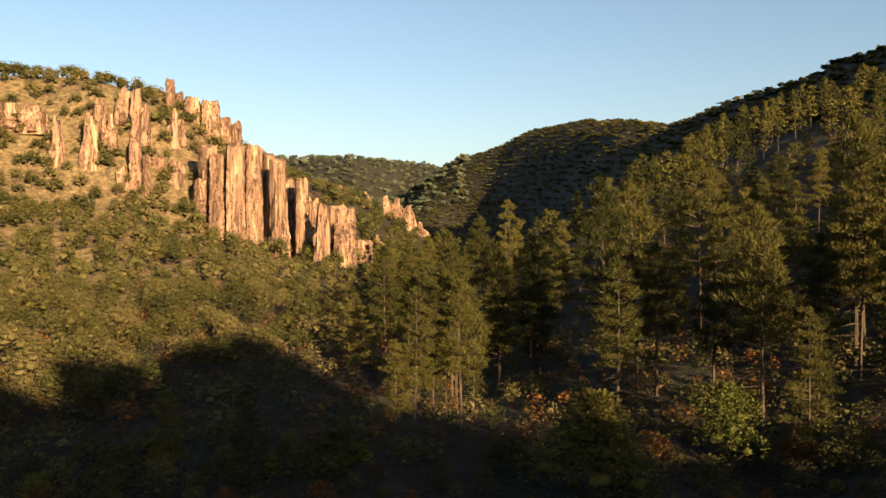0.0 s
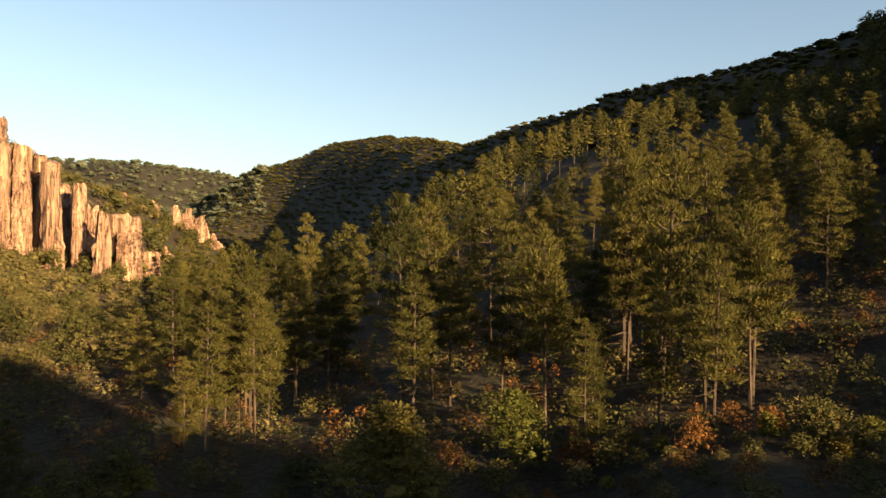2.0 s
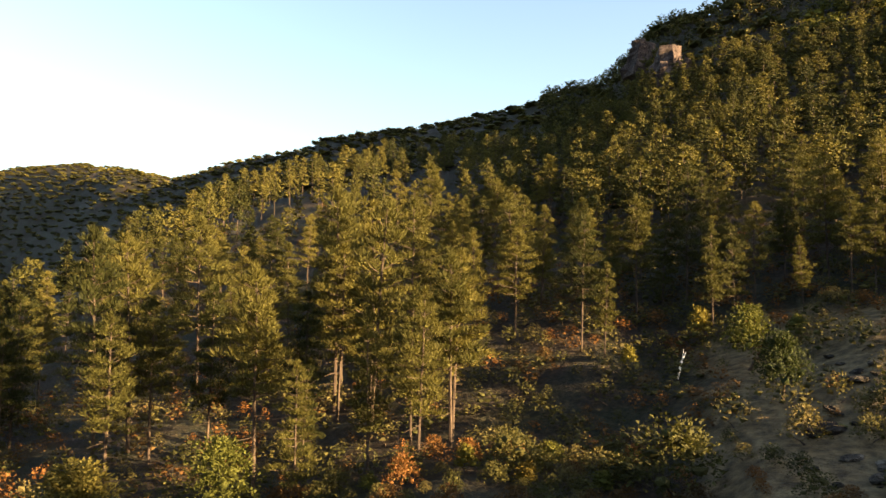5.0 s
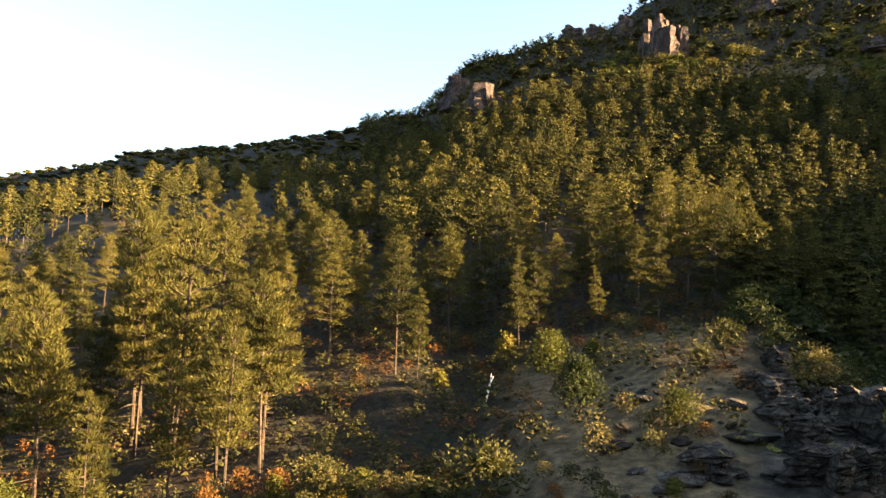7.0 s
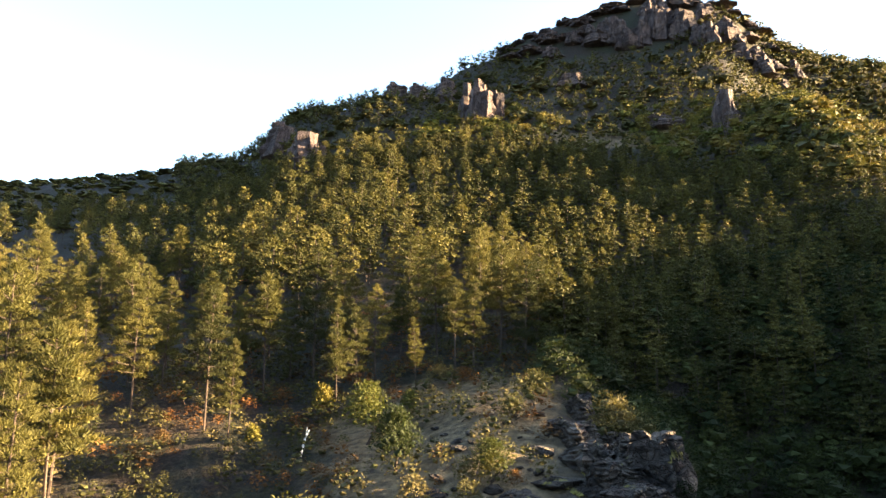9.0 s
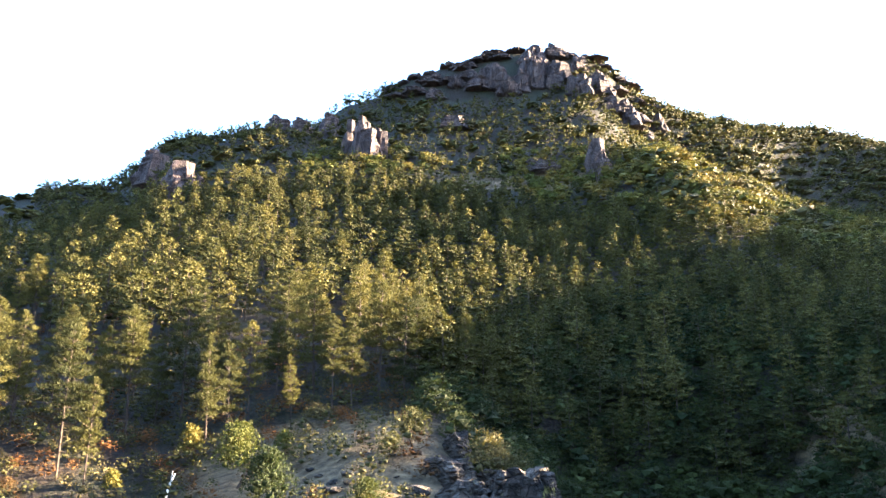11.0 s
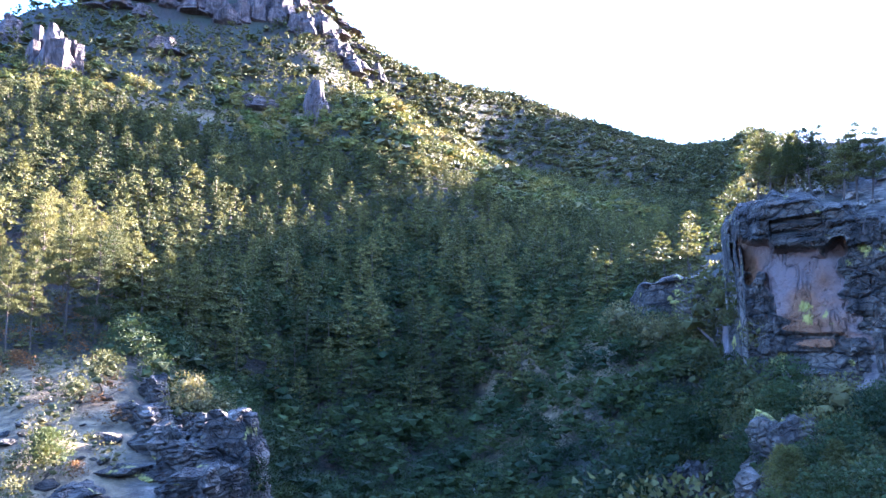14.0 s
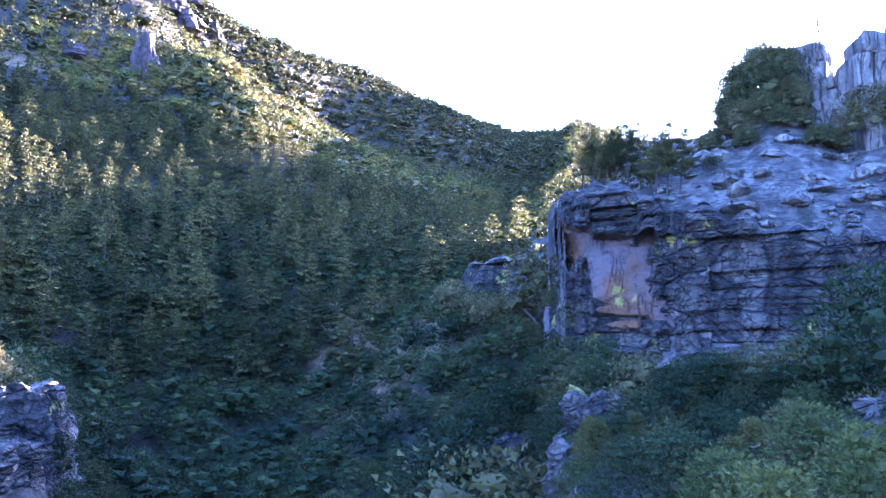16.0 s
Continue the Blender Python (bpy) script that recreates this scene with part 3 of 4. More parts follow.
oaks = [plant("holm_oak", bush_shapes(60 + k, 11, 110, 0.048, 0.019, narrow=w, core=0.32), leaf_oak, "grey-green round-headed holm oak on the scrub slope", "tree", "holm oaks of the slope")
        for k, w in enumerate((0.55, 0.65, 0.5))]
far_oaks = [template(bush_shapes(70 + k, 8, 40, 0.070, 0.028, narrow=w, plain=True, core=0.62)) for k, w in enumerate((0.55, 0.68, 0.5, 0.6))]
dot_oaks = [template(bush_shapes(80 + k, 5, 3, 0.2, 0.09, narrow=w, plain=True, coarse=True)) for k, w in enumerate((0.55, 0.68, 0.6))]
gully_crowns = [template(bush_shapes(100 + k, 9, 95, 0.046, 0.019, tall=0.97, narrow=w, plain=True, core=0.5)) for k, w in enumerate((0.5, 0.6, 0.55))]
under_oaks = [template(bush_shapes(85 + k, 6, 24, 0.085, 0.030, tall=0.97, narrow=w, plain=True, core=0.38)) for k, w in enumerate((0.6, 0.72, 0.55))]
juniper = plant("juniper_tree", bush_shapes(90, 26, 240, 0.032, 0.009, tall=0.97, narrow=0.36, cone=0.75, core=0.35), leaf_pine, "dense cone-shaped juniper in the valley", "tree", "junipers")
green_tree = plant("broadleaf_tree", bush_shapes(91, 16, 210, 0.038, 0.013, tall=0.88, narrow=0.40, core=0.3), leaf_green, "small green broadleaf tree on the knoll", "tree", "broadleaf trees")
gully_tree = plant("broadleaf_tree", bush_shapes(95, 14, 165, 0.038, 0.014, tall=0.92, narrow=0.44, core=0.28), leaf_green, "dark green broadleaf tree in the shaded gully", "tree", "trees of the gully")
crest_oak = plant("holm_oak", bush_shapes(96, 24, 360, 0.030, 0.011, tall=0.94, narrow=0.50, core=0.42), leaf_oak, "large dark holm oak on the cliff's crest", "tree", "oaks of the crest")
light_tree = plant("broadleaf_tree", bush_shapes(97, 14, 190, 0.040, 0.014, tall=0.92, narrow=0.42, core=0.28), leaf_light, "fresh yellow-green broadleaf tree among the rocks", "tree", "light broadleaf trees")
gold_bush = plant("yellow_bush", bush_shapes(92, 9, 90, 0.09, 0.026, tall=0.9, narrow=0.45), leaf_gold, "bright yellow-leaved autumn bush", "bush", "yellow bushes")
rust_bush = plant("brown_shrub", bush_shapes(93, 8, 85, 0.085, 0.022, tall=0.97, narrow=0.5, core=0.3), leaf_rust, "rust-brown dry shrub under the pines", "bush", "brown shrubs")
grey_bush = plant("scrub_bush", bush_shapes(94, 9, 80, 0.075, 0.024, tall=0.97, narrow=0.55, core=0.3), leaf_oak, "low olive-green bush in the valley", "bush", "low bushes")
MODELS = near_pines + oaks + [juniper, green_tree, gully_tree, crest_oak, light_tree, gold_bush, rust_bush, grey_bush]

# the trees that stand out one by one: model, heading, distance, height, width
FRONT_TREES = [
    (near_pines[1], -2.1, 73, 14.1, 1.0), (near_pines[4], -0.8, 75, 12.7, 1.0), (near_pines[2], 0.3, 76, 14.6, 1.0), (near_pines[0], 1.3, 74, 14.8, 1.05),
    (near_pines[4], 2.3, 77, 12.8, 0.95), (near_pines[3], -3.6, 72, 9.0, 1.1), (near_pines[0], 0.7, 92, 20.7, 1.0), (near_pines[1], 4.3, 94, 17.9, 1.1),
    (near_pines[3], 7.4, 98, 17.9, 1.0), (near_pines[2], 2.6, 140, 22.4, 1.0), (near_pines[1], 5.2, 165, 24.3, 1.0), (near_pines[2], -4.0, 112, 15.4, 0.9),
    (near_pines[1], -2.7, 125, 16.9, 1.1), (near_pines[3], -14.5, 60, 6.9, 1.5), (near_pines[3], -20.0, 62, 6.5, 1.4),
    (near_pines[3], -6.6, 85, 9.7, 1.35),
]
RIGHT_TREES = [
    (near_pines[0], 12.3, 82, 23.6, 0.95), (near_pines[1], 14.5, 85, 23.0, 1.0), (near_pines[2], 15.9, 80, 16.8, 1.0), (near_pines[4], 13.1, 76, 16.2, 1.1),
    (near_pines[0], 18.8, 104, 24.1, 1.0), (near_pines[2], 23.1, 76, 20.7, 0.95), (near_pines[3], 26.5, 74, 10.4, 1.05), (near_pines[1], 19.8, 84, 18.0, 1.0),
    (near_pines[4], 26.5, 80, 16.3, 1.1), (near_pines[2], 29.0, 125, 21.4, 1.0), (near_pines[0], 29.1, 84, 19.9, 1.0), (near_pines[0], 28.7, 88, 26.1, 0.95),
    (near_pines[1], 31.4, 84, 23.9, 1.0), (near_pines[2], 34.7, 110, 18.7, 1.0), (near_pines[0], 37.6, 72, 18.4, 1.05), (near_pines[2], 34.5, 66, 15.2, 1.05),
    (near_pines[4], 31.3, 64, 14.1, 1.0),
]
MID_TREES = [
    (near_pines[0], 35.6, 150, 21.9, 1.0), (near_pines[1], 33.2, 160, 20.2, 1.0), (near_pines[1], 41.9, 106, 16.8, 1.0), (near_pines[0], 47.1, 88, 16.6, 0.95),
    (near_pines[4], 48.8, 86, 11.0, 0.95), (near_pines[2], 37.5, 70, 18.6, 1.1), (near_pines[4], 35.0, 62, 15.5, 1.05), (near_pines[2], 23.1, 72, 20.9, 1.0),
    (near_pines[3], 26.0, 64, 12.4, 1.0), (near_pines[1], 31.5, 76, 24.2, 0.95), (near_pines[0], 34.3, 96, 21.4, 1.0), (near_pines[4], 56.3, 92, 13.7, 0.9),
    (near_pines[2], 51.1, 100, 17.0, 1.0), (near_pines[1], 54.6, 106, 19.4, 1.0),
]
KNOLL_TREES = [
    (near_pines[0], 59.1, 99, 13.1, 1.0), (near_pines[2], 61.0, 102, 12.7, 1.0), (near_pines[4], 62.2, 96, 9.2, 1.0), (near_pines[2], 65.1, 99, 13.3, 1.0),
    (near_pines[0], 67.1, 107, 18.2, 1.05), (near_pines[2], 68.5, 104, 16.4, 1.1), (near_pines[1], 66.5, 100, 12.5, 1.0), (near_pines[0], 71.2, 108, 13.7, 1.1),
    (near_pines[2], 72.9, 110, 12.7, 1.15), (near_pines[0], 75.1, 112, 12.8, 1.1), (near_pines[1], 76.8, 114, 11.1, 1.1), (near_pines[1], 57.8, 95, 12.4, 0.95),
]
BUSHES = [
    (light_tree, 58.7, 80, 6.8, 0.95), (green_tree, 60.8, 70, 6.4, 0.95), (oaks[1], 71.1, 82, 4.3, 1.05), (oaks[0], 69.4, 78, 3.0, 1.25),
    (gold_bush, 50.5, 85, 2.6, 0.9), (gold_bush, 55.4, 92, 4.0, 0.9), (gold_bush, 61.8, 88, 2.8, 1.0), (oaks[1], 63.9, 95, 2.9, 1.2),
    (oaks[0], 41.9, 58, 3.8, 1.3), (oaks[2], 54.0, 56, 6.2, 1.25), (green_tree, 67.8, 65, 3.9, 1.2), (rust_bush, 44.6, 92, 1.2, 1.2),
    (rust_bush, 44.4, 86, 2.1, 1.2), (rust_bush, 65.9, 96, 2.1, 1.6), (oaks[2], 76.7, 78, 5.6, 1.0), (juniper, 11.3, 56, 9.6, 1.5),
    (light_tree, 20.8, 64, 7.6, 1.1), (oaks[2], -7.9, 60, 4.0, 1.3),
]
SINGLE = FRONT_TREES + RIGHT_TREES + MID_TREES + KNOLL_TREES + BUSHES
for model, heading, distance, height, wide in SINGLE:
    planted(model, heading, distance, height, rng.uniform(0, 6.28), wide, rng.normal(0, 0.02))


def pine_zone(h, r):
    """Where the pines grow: from the valley's foot up the long slope."""
    low = np.interp(h, [-6, 0, 12, 30, 45, 52, 60, 68, 74, 82, 95, 106, 108, 114], [95, 84, 92, 84, 92, 100, 98, 98, 104, 110, 114, 116, 122, 122])
    top = np.interp(h, [-9, -3, 5, 12, 20, 30, 40, 48, 60, 72, 84, 96, 105, 112], [140, 185, 240, 235, 300, 354, 340, 300, 275, 265, 235, 222, 225, 215])
    return 1.0 if low < r < top and h > -5 else 0.0


stood = [(m[1], m[2]) for m in SINGLE]


def near_keep(h, r):
    if h > 46 and r > 135:
        return 0.0
    if any(abs(h - a) * r < 150 and abs(r - b) < 4 for a, b in stood):
        return 0.0
    return (0.16 if 1 < h < 15 and r < 160 else 0.3 if h < 38 else 0.9) * pine_zone(h, r) * (1.0 if rough(r * math.sin(radians(h)), r * math.cos(radians(h)), 26, 40, 2) > -0.25 else 0.12)


spots = sorted(scatter(rng, -9, 72, 80, 400, 6.0, near_keep), key=lambda s: s[1])
for h, r, x, y in spots[:120]:
    planted(near_pines[rng.integers(5)], h, r, rng.uniform(11.5, 17), rng.uniform(0, 6.28), rng.uniform(0.9, 1.25), rng.normal(0, 0.02))
rest = spots[120:] + scatter(rng, 46, 72, 135, 300, 4.7, pine_zone) + scatter(rng, 72, 114, 100, 300, 4.0, pine_zone)
steep = [h > 66 for h, _, _, _ in rest]
rest = [(x, y, z, tall * float(np.interp(h, [20, 50, 72, 85], [1.25, 1.0, 0.8, 0.72])), wide * float(np.interp(h, [40, 55], [1.0, 1.25]))) for (h, _, _, _), (x, y, z, tall, wide) in zip(rest, heights(rest, 9.5, 15.5, rng, (0.95, 1.25)))]
wood_of("pine_wood", far_pines, [p for p, s in zip(rest, steep) if not s], [bark, wood_pine], "dense pine wood covering the long hillside", "trees", rng)
wood_of("gully_pine_wood", gully_pines, [p for p, s in zip(rest, steep) if s], [bark, wood_pine], "close dark pine wood above the shaded gully", "trees", rng)


def oak_zone(h, r):
    top = np.interp(h, [-36, -23, -16, -10, -6, -2], [240, 225, 225, 230, 240, 250])
    low = np.interp(h, [-36, -16, -10, -4], [72, 82, 88, 130])
    return 0.95 if low < r < top else 0.0


spots = sorted(scatter(rng, -36, -2, 60, 260, 3.3, oak_zone), key=lambda s: s[1])
for h, r, x, y in spots[:130]:
    planted(oaks[rng.integers(3)], h, r, rng.uniform(2.6, 4.6), rng.uniform(0, 6.28), rng.uniform(0.95, 1.35))
wood_of("scrub_oak", far_oaks, heights(spots[130:], 2.2, 4.4, rng, (0.95, 1.35)), [bark, wood_oak], "grey-green oak scrub covering the sunny slope", "bushes", rng)


def high_zone(h, r):
    low = np.interp(h, [40, 48, 60, 72, 84, 96, 105, 112], [330, 280, 255, 245, 215, 215, 225, 215])
    crest = np.interp(h, [44, 48, 53, 60, 67, 89, 95, 101, 108, 114, 128], [490, 440, 418, 380, 420, 450, 485, 540, 600, 730, 730])
    bare = 67.5 < h < 88.5 and r > np.interp(h, [67.5, 72, 80, 88.5], [425, 375, 372, 440])
    return 0.9 if low < r < crest and h < 121 and not bare else 0.0


spots = scatter(rng, 44, 128, 190, 740, 4.4, high_zone)
pick = rng.uniform(0, 1, len(spots))
golden = [s for s, p in zip(spots, pick) if p < 0.6 and s[1] < 315 and s[0] > 60 and rough(s[2], s[3], 40, 77, 2) > -0.1]
greens = [s for s, p in zip(spots, pick) if p < 0.78 and s not in golden]
browns = [s for s, p in zip(spots, pick) if 0.78 <= p]
wood_of("yellow_scrub", far_oaks, heights(golden, 3.6, 6.4, rng, (1.15, 1.6)), [bark, wood_gold], "yellow autumn trees on the mountain's shoulder", "trees", rng)
wood_of("mountain_pines", dot_pines, heights(greens, 5.5, 9, rng, (1.15, 1.6)), [bark, wood_pine], "scattered pines on the upper mountain slope", "trees", rng)
browns += scatter(rng, 88, 120, 225, 720, 4.6, high_zone)
wood_of("mountain_scrub", dot_oaks, heights(browns, 2.6, 4.8, rng, (1.5, 2.2)), [bark, wood_oak], "grey-green scrub on the upper mountain slope", "bushes", rng)

spots = scatter(rng, -8, 48, 300, 1480, 7.6, lambda h, r: 0.8 if np.interp(h, [-8, 20, 46], [330, 320, 335]) < r < np.interp(h, [2.5, 7.5, 12, 17, 22, 30, 40, 48], [1420, 1240, 1015, 800, 635, 585, 525, 440]) else 0)
wood_of("far_wood", dot_oaks, heights(spots, 2.0, 3.4, rng, (2.0, 3.0)), [bark, wood_pine], "dark pine wood covering the farther hills", "trees", rng)
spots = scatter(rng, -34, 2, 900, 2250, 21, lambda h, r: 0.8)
wood_of("distant_wood", dot_oaks, heights(spots, 6, 11, rng, (1.4, 2.2)), [bark, wood_hazed], "woodland on the distant hill with haze put into its leaf colour", "trees", rng)


def gully(h, r):
    top = np.interp(h, [74, 80, 90, 100, 108, 114, 118], [112, 150, 180, 190, 160, 96, 88])
    low = np.interp(h, [74, 78, 84, 118], [88, 82, 48, 40])
    return 0.95 if low < r < top else 0.0


spots = sorted(scatter(rng, 72.5, 118, 40, 195, 2.75, gully), key=lambda s: s[1])
for h, r, x, y in spots[:150]:
    planted((gully_tree, oaks[0], gully_tree)[rng.integers(3)], h, r, rng.uniform(2.5, 5.0), rng.uniform(0, 6.28), rng.uniform(0.95, 1.3))
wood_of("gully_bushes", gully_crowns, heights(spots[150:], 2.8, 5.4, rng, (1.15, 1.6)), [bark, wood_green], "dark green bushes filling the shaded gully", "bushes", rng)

spots = scatter(rng, -32, 72, 40, 125, 2.1, lambda h, r: 0.0 if r < 46 and 7 < h < 16 else 0.42 if -7 < h < 42 else 0.9 if h < 44 or r > 84 else 0.75 if h < 58 else 0.22)
spots.sort(key=lambda s: s[1])
for h, r, x, y in spots[:290]:
    k = rng.uniform()
    planted(rust_bush if k < 0.28 else grey_bush if k < 0.9 else gold_bush, h, r, rng.uniform(0.9, 2.1) if r < 58 else rng.uniform(1.2, 3.0), rng.uniform(0, 6.28), rng.uniform(1.0, 1.5))

rest = spots[290:] + scatter(rng, -14, 76, 95, 235, 3.6, lambda h, r: (0.18 if h < 40 else 0.8) * pine_zone(h, r))
pick = rng.uniform(0, 1, len(rest))
wood_of("undergrowth", under_oaks, heights([s for s, p in zip(rest, pick) if p < 0.62], 1.1, 2.9, rng, (1.0, 1.6)), [bark, wood_oak], "low olive scrub on the wood's floor", "bushes", rng)
wood_of("dry_undergrowth", under_oaks, heights([s for s, p in zip(rest, pick) if p >= 0.62], 1.0, 2.4, rng, (1.0, 1.6)), [bark, wood_rust], "rust-brown dry scrub on the wood's floor", "bushes", rng)

# trees on the cliff's crest and bushes under it
for h, tall, k in [(117.2, 11.5, 0), (118.2, 9.0, 2), (119.0, 7.6, 0), (119.9, 7.4, 2), (120.8, 8.0, 0), (121.7, 8.6, 2), (122.6, 9.2, 0), (123.5, 9.6, 2), (124.4, 9.0, 0), (125.3, 8.0, 4)]:
    planted(near_pines[k], h, float(np.interp(h, [117, 118, 124, 130], [66.5, 65.8, 62, 58.8])) + rng.uniform(0, 2), tall * rng.uniform(0.63, 0.74), rng.uniform(0, 6.28), 1.6, rng.normal(0, 0.1))
planted(near_pines[4], 135.0, 72.8, 10.5, 0, 0.45)
for h, d in [(116.4, 70), (117.0, 66), (117.8, 68), (118.5, 66), (119.3, 67), (120.1, 66), (121.0, 66), (122.0, 65), (123.2, 64)]:
    planted(oaks[rng.integers(3)], h, d, rng.uniform(1.6, 2.6), rng.uniform(0, 6.28), 1.3)
CREST_TREES = [
    (crest_oak, 127.7, 70, 2.1, 1.0), (crest_oak, 128.6, 70.7, 4.4, 0.8), (crest_oak, 129.6, 71.4, 7, 0.75), (crest_oak, 130.9, 71, 7.2, 0.8),
    (crest_oak, 132.3, 71, 6.0, 0.9), (crest_oak, 129.7, 69.3, 3.9, 1.0), (crest_oak, 131.2, 69, 3.2, 1.0), (crest_oak, 133.0, 70, 3.6, 1.0),
    (crest_oak, 127.2, 68.6, 2.1, 1.2), (crest_oak, 133.6, 68.6, 2.1, 1.1), (crest_oak, 135.7, 68.6, 2.1, 1.2), (crest_oak, 137.9, 69.3, 5.2, 1.2),
    (crest_oak, 134.6, 67.2, 2.1, 1.2), (crest_oak, 132.1, 67.9, 2.1, 1.2), (crest_oak, 129.9, 67.2, 2.1, 1.2),
]
FOOT_TREES = [
    (gully_tree, 122.0, 40.6, 3.8, 1.0), (gully_tree, 124.4, 44.8, 4.3, 0.9), (gully_tree, 126.6, 35, 3.6, 1.0), (gully_tree, 128.5, 42, 3.3, 1.1),
    (light_tree, 133.5, 30.8, 4.2, 1.1), (gully_tree, 132.2, 46.9, 4.1, 1.0), (gully_tree, 130.4, 47.6, 3.5, 1.1), (gully_tree, 137.1, 43.4, 9, 0.9),
    (gully_tree, 119.3, 55.3, 5.6, 0.9), (oaks[0], 117.8, 54.6, 3.9, 1.0), (oaks[1], 115.2, 92, 10.5, 0.9), (gully_tree, 112.6, 70, 7.0, 1.1),
    (gully_tree, 110.5, 66, 7.6, 1.2), (gully_tree, 108.3, 60, 9.4, 1.2), (gully_tree, 114.7, 74, 6.1, 1.0), (oaks[2], 113.9, 88, 6.5, 1.1),
    (oaks[0], 111.8, 100, 5.8, 1.2), (gully_tree, 124.7, 30.8, 3.7, 1.1), (light_tree, 128.0, 26.6, 4.1, 1.1), (light_tree, 136.7, 26.6, 4.1, 1.1),
    (light_tree, 130.8, 23.8, 4.5, 1.1), (oaks[1], 112.5, 47, 9.9, 1.2), (gully_tree, 116.2, 66, 7.0, 0.9), (oaks[0], 116.9, 60, 5.6, 1.0), (gully_tree, 115.4, 72, 6.4, 1.0), (gully_tree, 119.0, 52, 4.4, 1.1),
    (gully_tree, 120.6, 51, 3.8, 1.2), (oaks[1], 122.2, 51, 4.2, 1.1), (gully_tree, 124.0, 50, 3.6, 1.2), (gully_tree, 125.8, 50, 4.4, 1.1), (gully_tree, 127.6, 49, 4.6, 1.1), (oaks[2], 129.4, 49, 4.0, 1.2), (gully_tree, 135.0, 46.2, 5.4, 1.0),
]
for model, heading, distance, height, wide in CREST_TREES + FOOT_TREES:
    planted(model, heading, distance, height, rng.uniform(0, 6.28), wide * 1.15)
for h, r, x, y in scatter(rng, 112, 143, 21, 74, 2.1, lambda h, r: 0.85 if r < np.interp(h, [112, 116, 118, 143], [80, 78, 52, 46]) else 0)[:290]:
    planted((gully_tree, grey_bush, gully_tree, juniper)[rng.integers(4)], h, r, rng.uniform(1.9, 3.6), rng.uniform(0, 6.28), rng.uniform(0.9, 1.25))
for h, d, tall in [(118.2, 56.7, 3.5), (119.6, 55.3, 3.2), (121.0, 54.6, 3.1), (116.4, 86, 5), (108.4, 104, 6.5), (109.3, 102, 5.6), (110.4, 100, 6.2), (111.6, 99, 5.4), (112.8, 98, 6.0), (114.0, 97, 5.4), (115.0, 96, 6.0), (122.0, 53.5, 3.5), (123.2, 53.2, 3.1), (124.8, 52.5, 3.5), (117.2, 58.8, 2.9), (127.6, 51.1, 4.2), (129.4, 50.4, 4.5), (131.2, 49.7, 4.2), (133.2, 49, 4.9), (134.6, 49, 5.2), (124.2, 70, 1.7), (127.5, 65.1, 1.5), (122.6, 68.6, 1.4)]:
    planted(oaks[rng.integers(3)], h, d, tall, rng.uniform(0, 6.28), 1.0)

for model in MODELS:
    for o in (*model.children_recursive, model):
        bpy.data.objects.remove(o)

# ---- rock ----
def column_mesh(seed, mat, sides=26, levels=22, fin=0.55, taper=0.45, jag=0.25, ledge=0.10):
    """A jagged rock pillar one unit wide and high: grooved faces, stepped ledges, a broken top."""
    r = np.random.default_rng(seed)
    a = np.linspace(0, 2 * math.pi, sides, endpoint=False)
    square = 1 / np.maximum(np.abs(np.cos(a)), np.abs(np.sin(a))) ** 0.8
    groove = 1 + 0.3 * bumps(a * 3.2 + seed, a * 0 + seed, 3) + 0.13 * r.normal(size=sides)
    top = 1 - jag * (0.5 + 0.5 * bumps(a * 1.6 + 3 * seed, a * 0, 8)) - jag * 0.6 * r.uniform(0, 1, sides)
    verts, lean = [], r.normal(0, 0.10, 2)
    step = 1.0
    for k in range(levels):
        t = k / (levels - 1)
        if r.uniform() < 0.25:
            step -= ledge * r.uniform(0.2, 1)
        rad = 0.5 * square * groove * (1 - taper * t ** 1.4) * max(step, 0.45) * (1 + 0.10 * r.normal(size=sides) + 0.12 * bumps(a * 2.5, a * 0 + t * 5 + seed, 5))
        z = -0.25 + (1.25 * t) * (1 - (1 - top) * t ** 1.5)
        verts.append(np.stack([rad * np.cos(a) + lean[0] * t, fin * rad * np.sin(a) + lean[1] * t, z], 1))
    v = np.concatenate(verts)
    centre = verts[-1].mean(0) - (0, 0, 0.04)
    v = np.concatenate([v, [centre]])
    faces = [[k * sides + s, k * sides + (s + 1) % sides, (k + 1) * sides + (s + 1) % sides, (k + 1) * sides + s]
             for k in range(levels - 1) for s in range(sides)]
    last = (levels - 1) * sides
    faces += [[last + s, last + (s + 1) % sides, len(v) - 1] for s in range(sides)]
    return mesh_of("rock_pillar", v, faces, [mat])


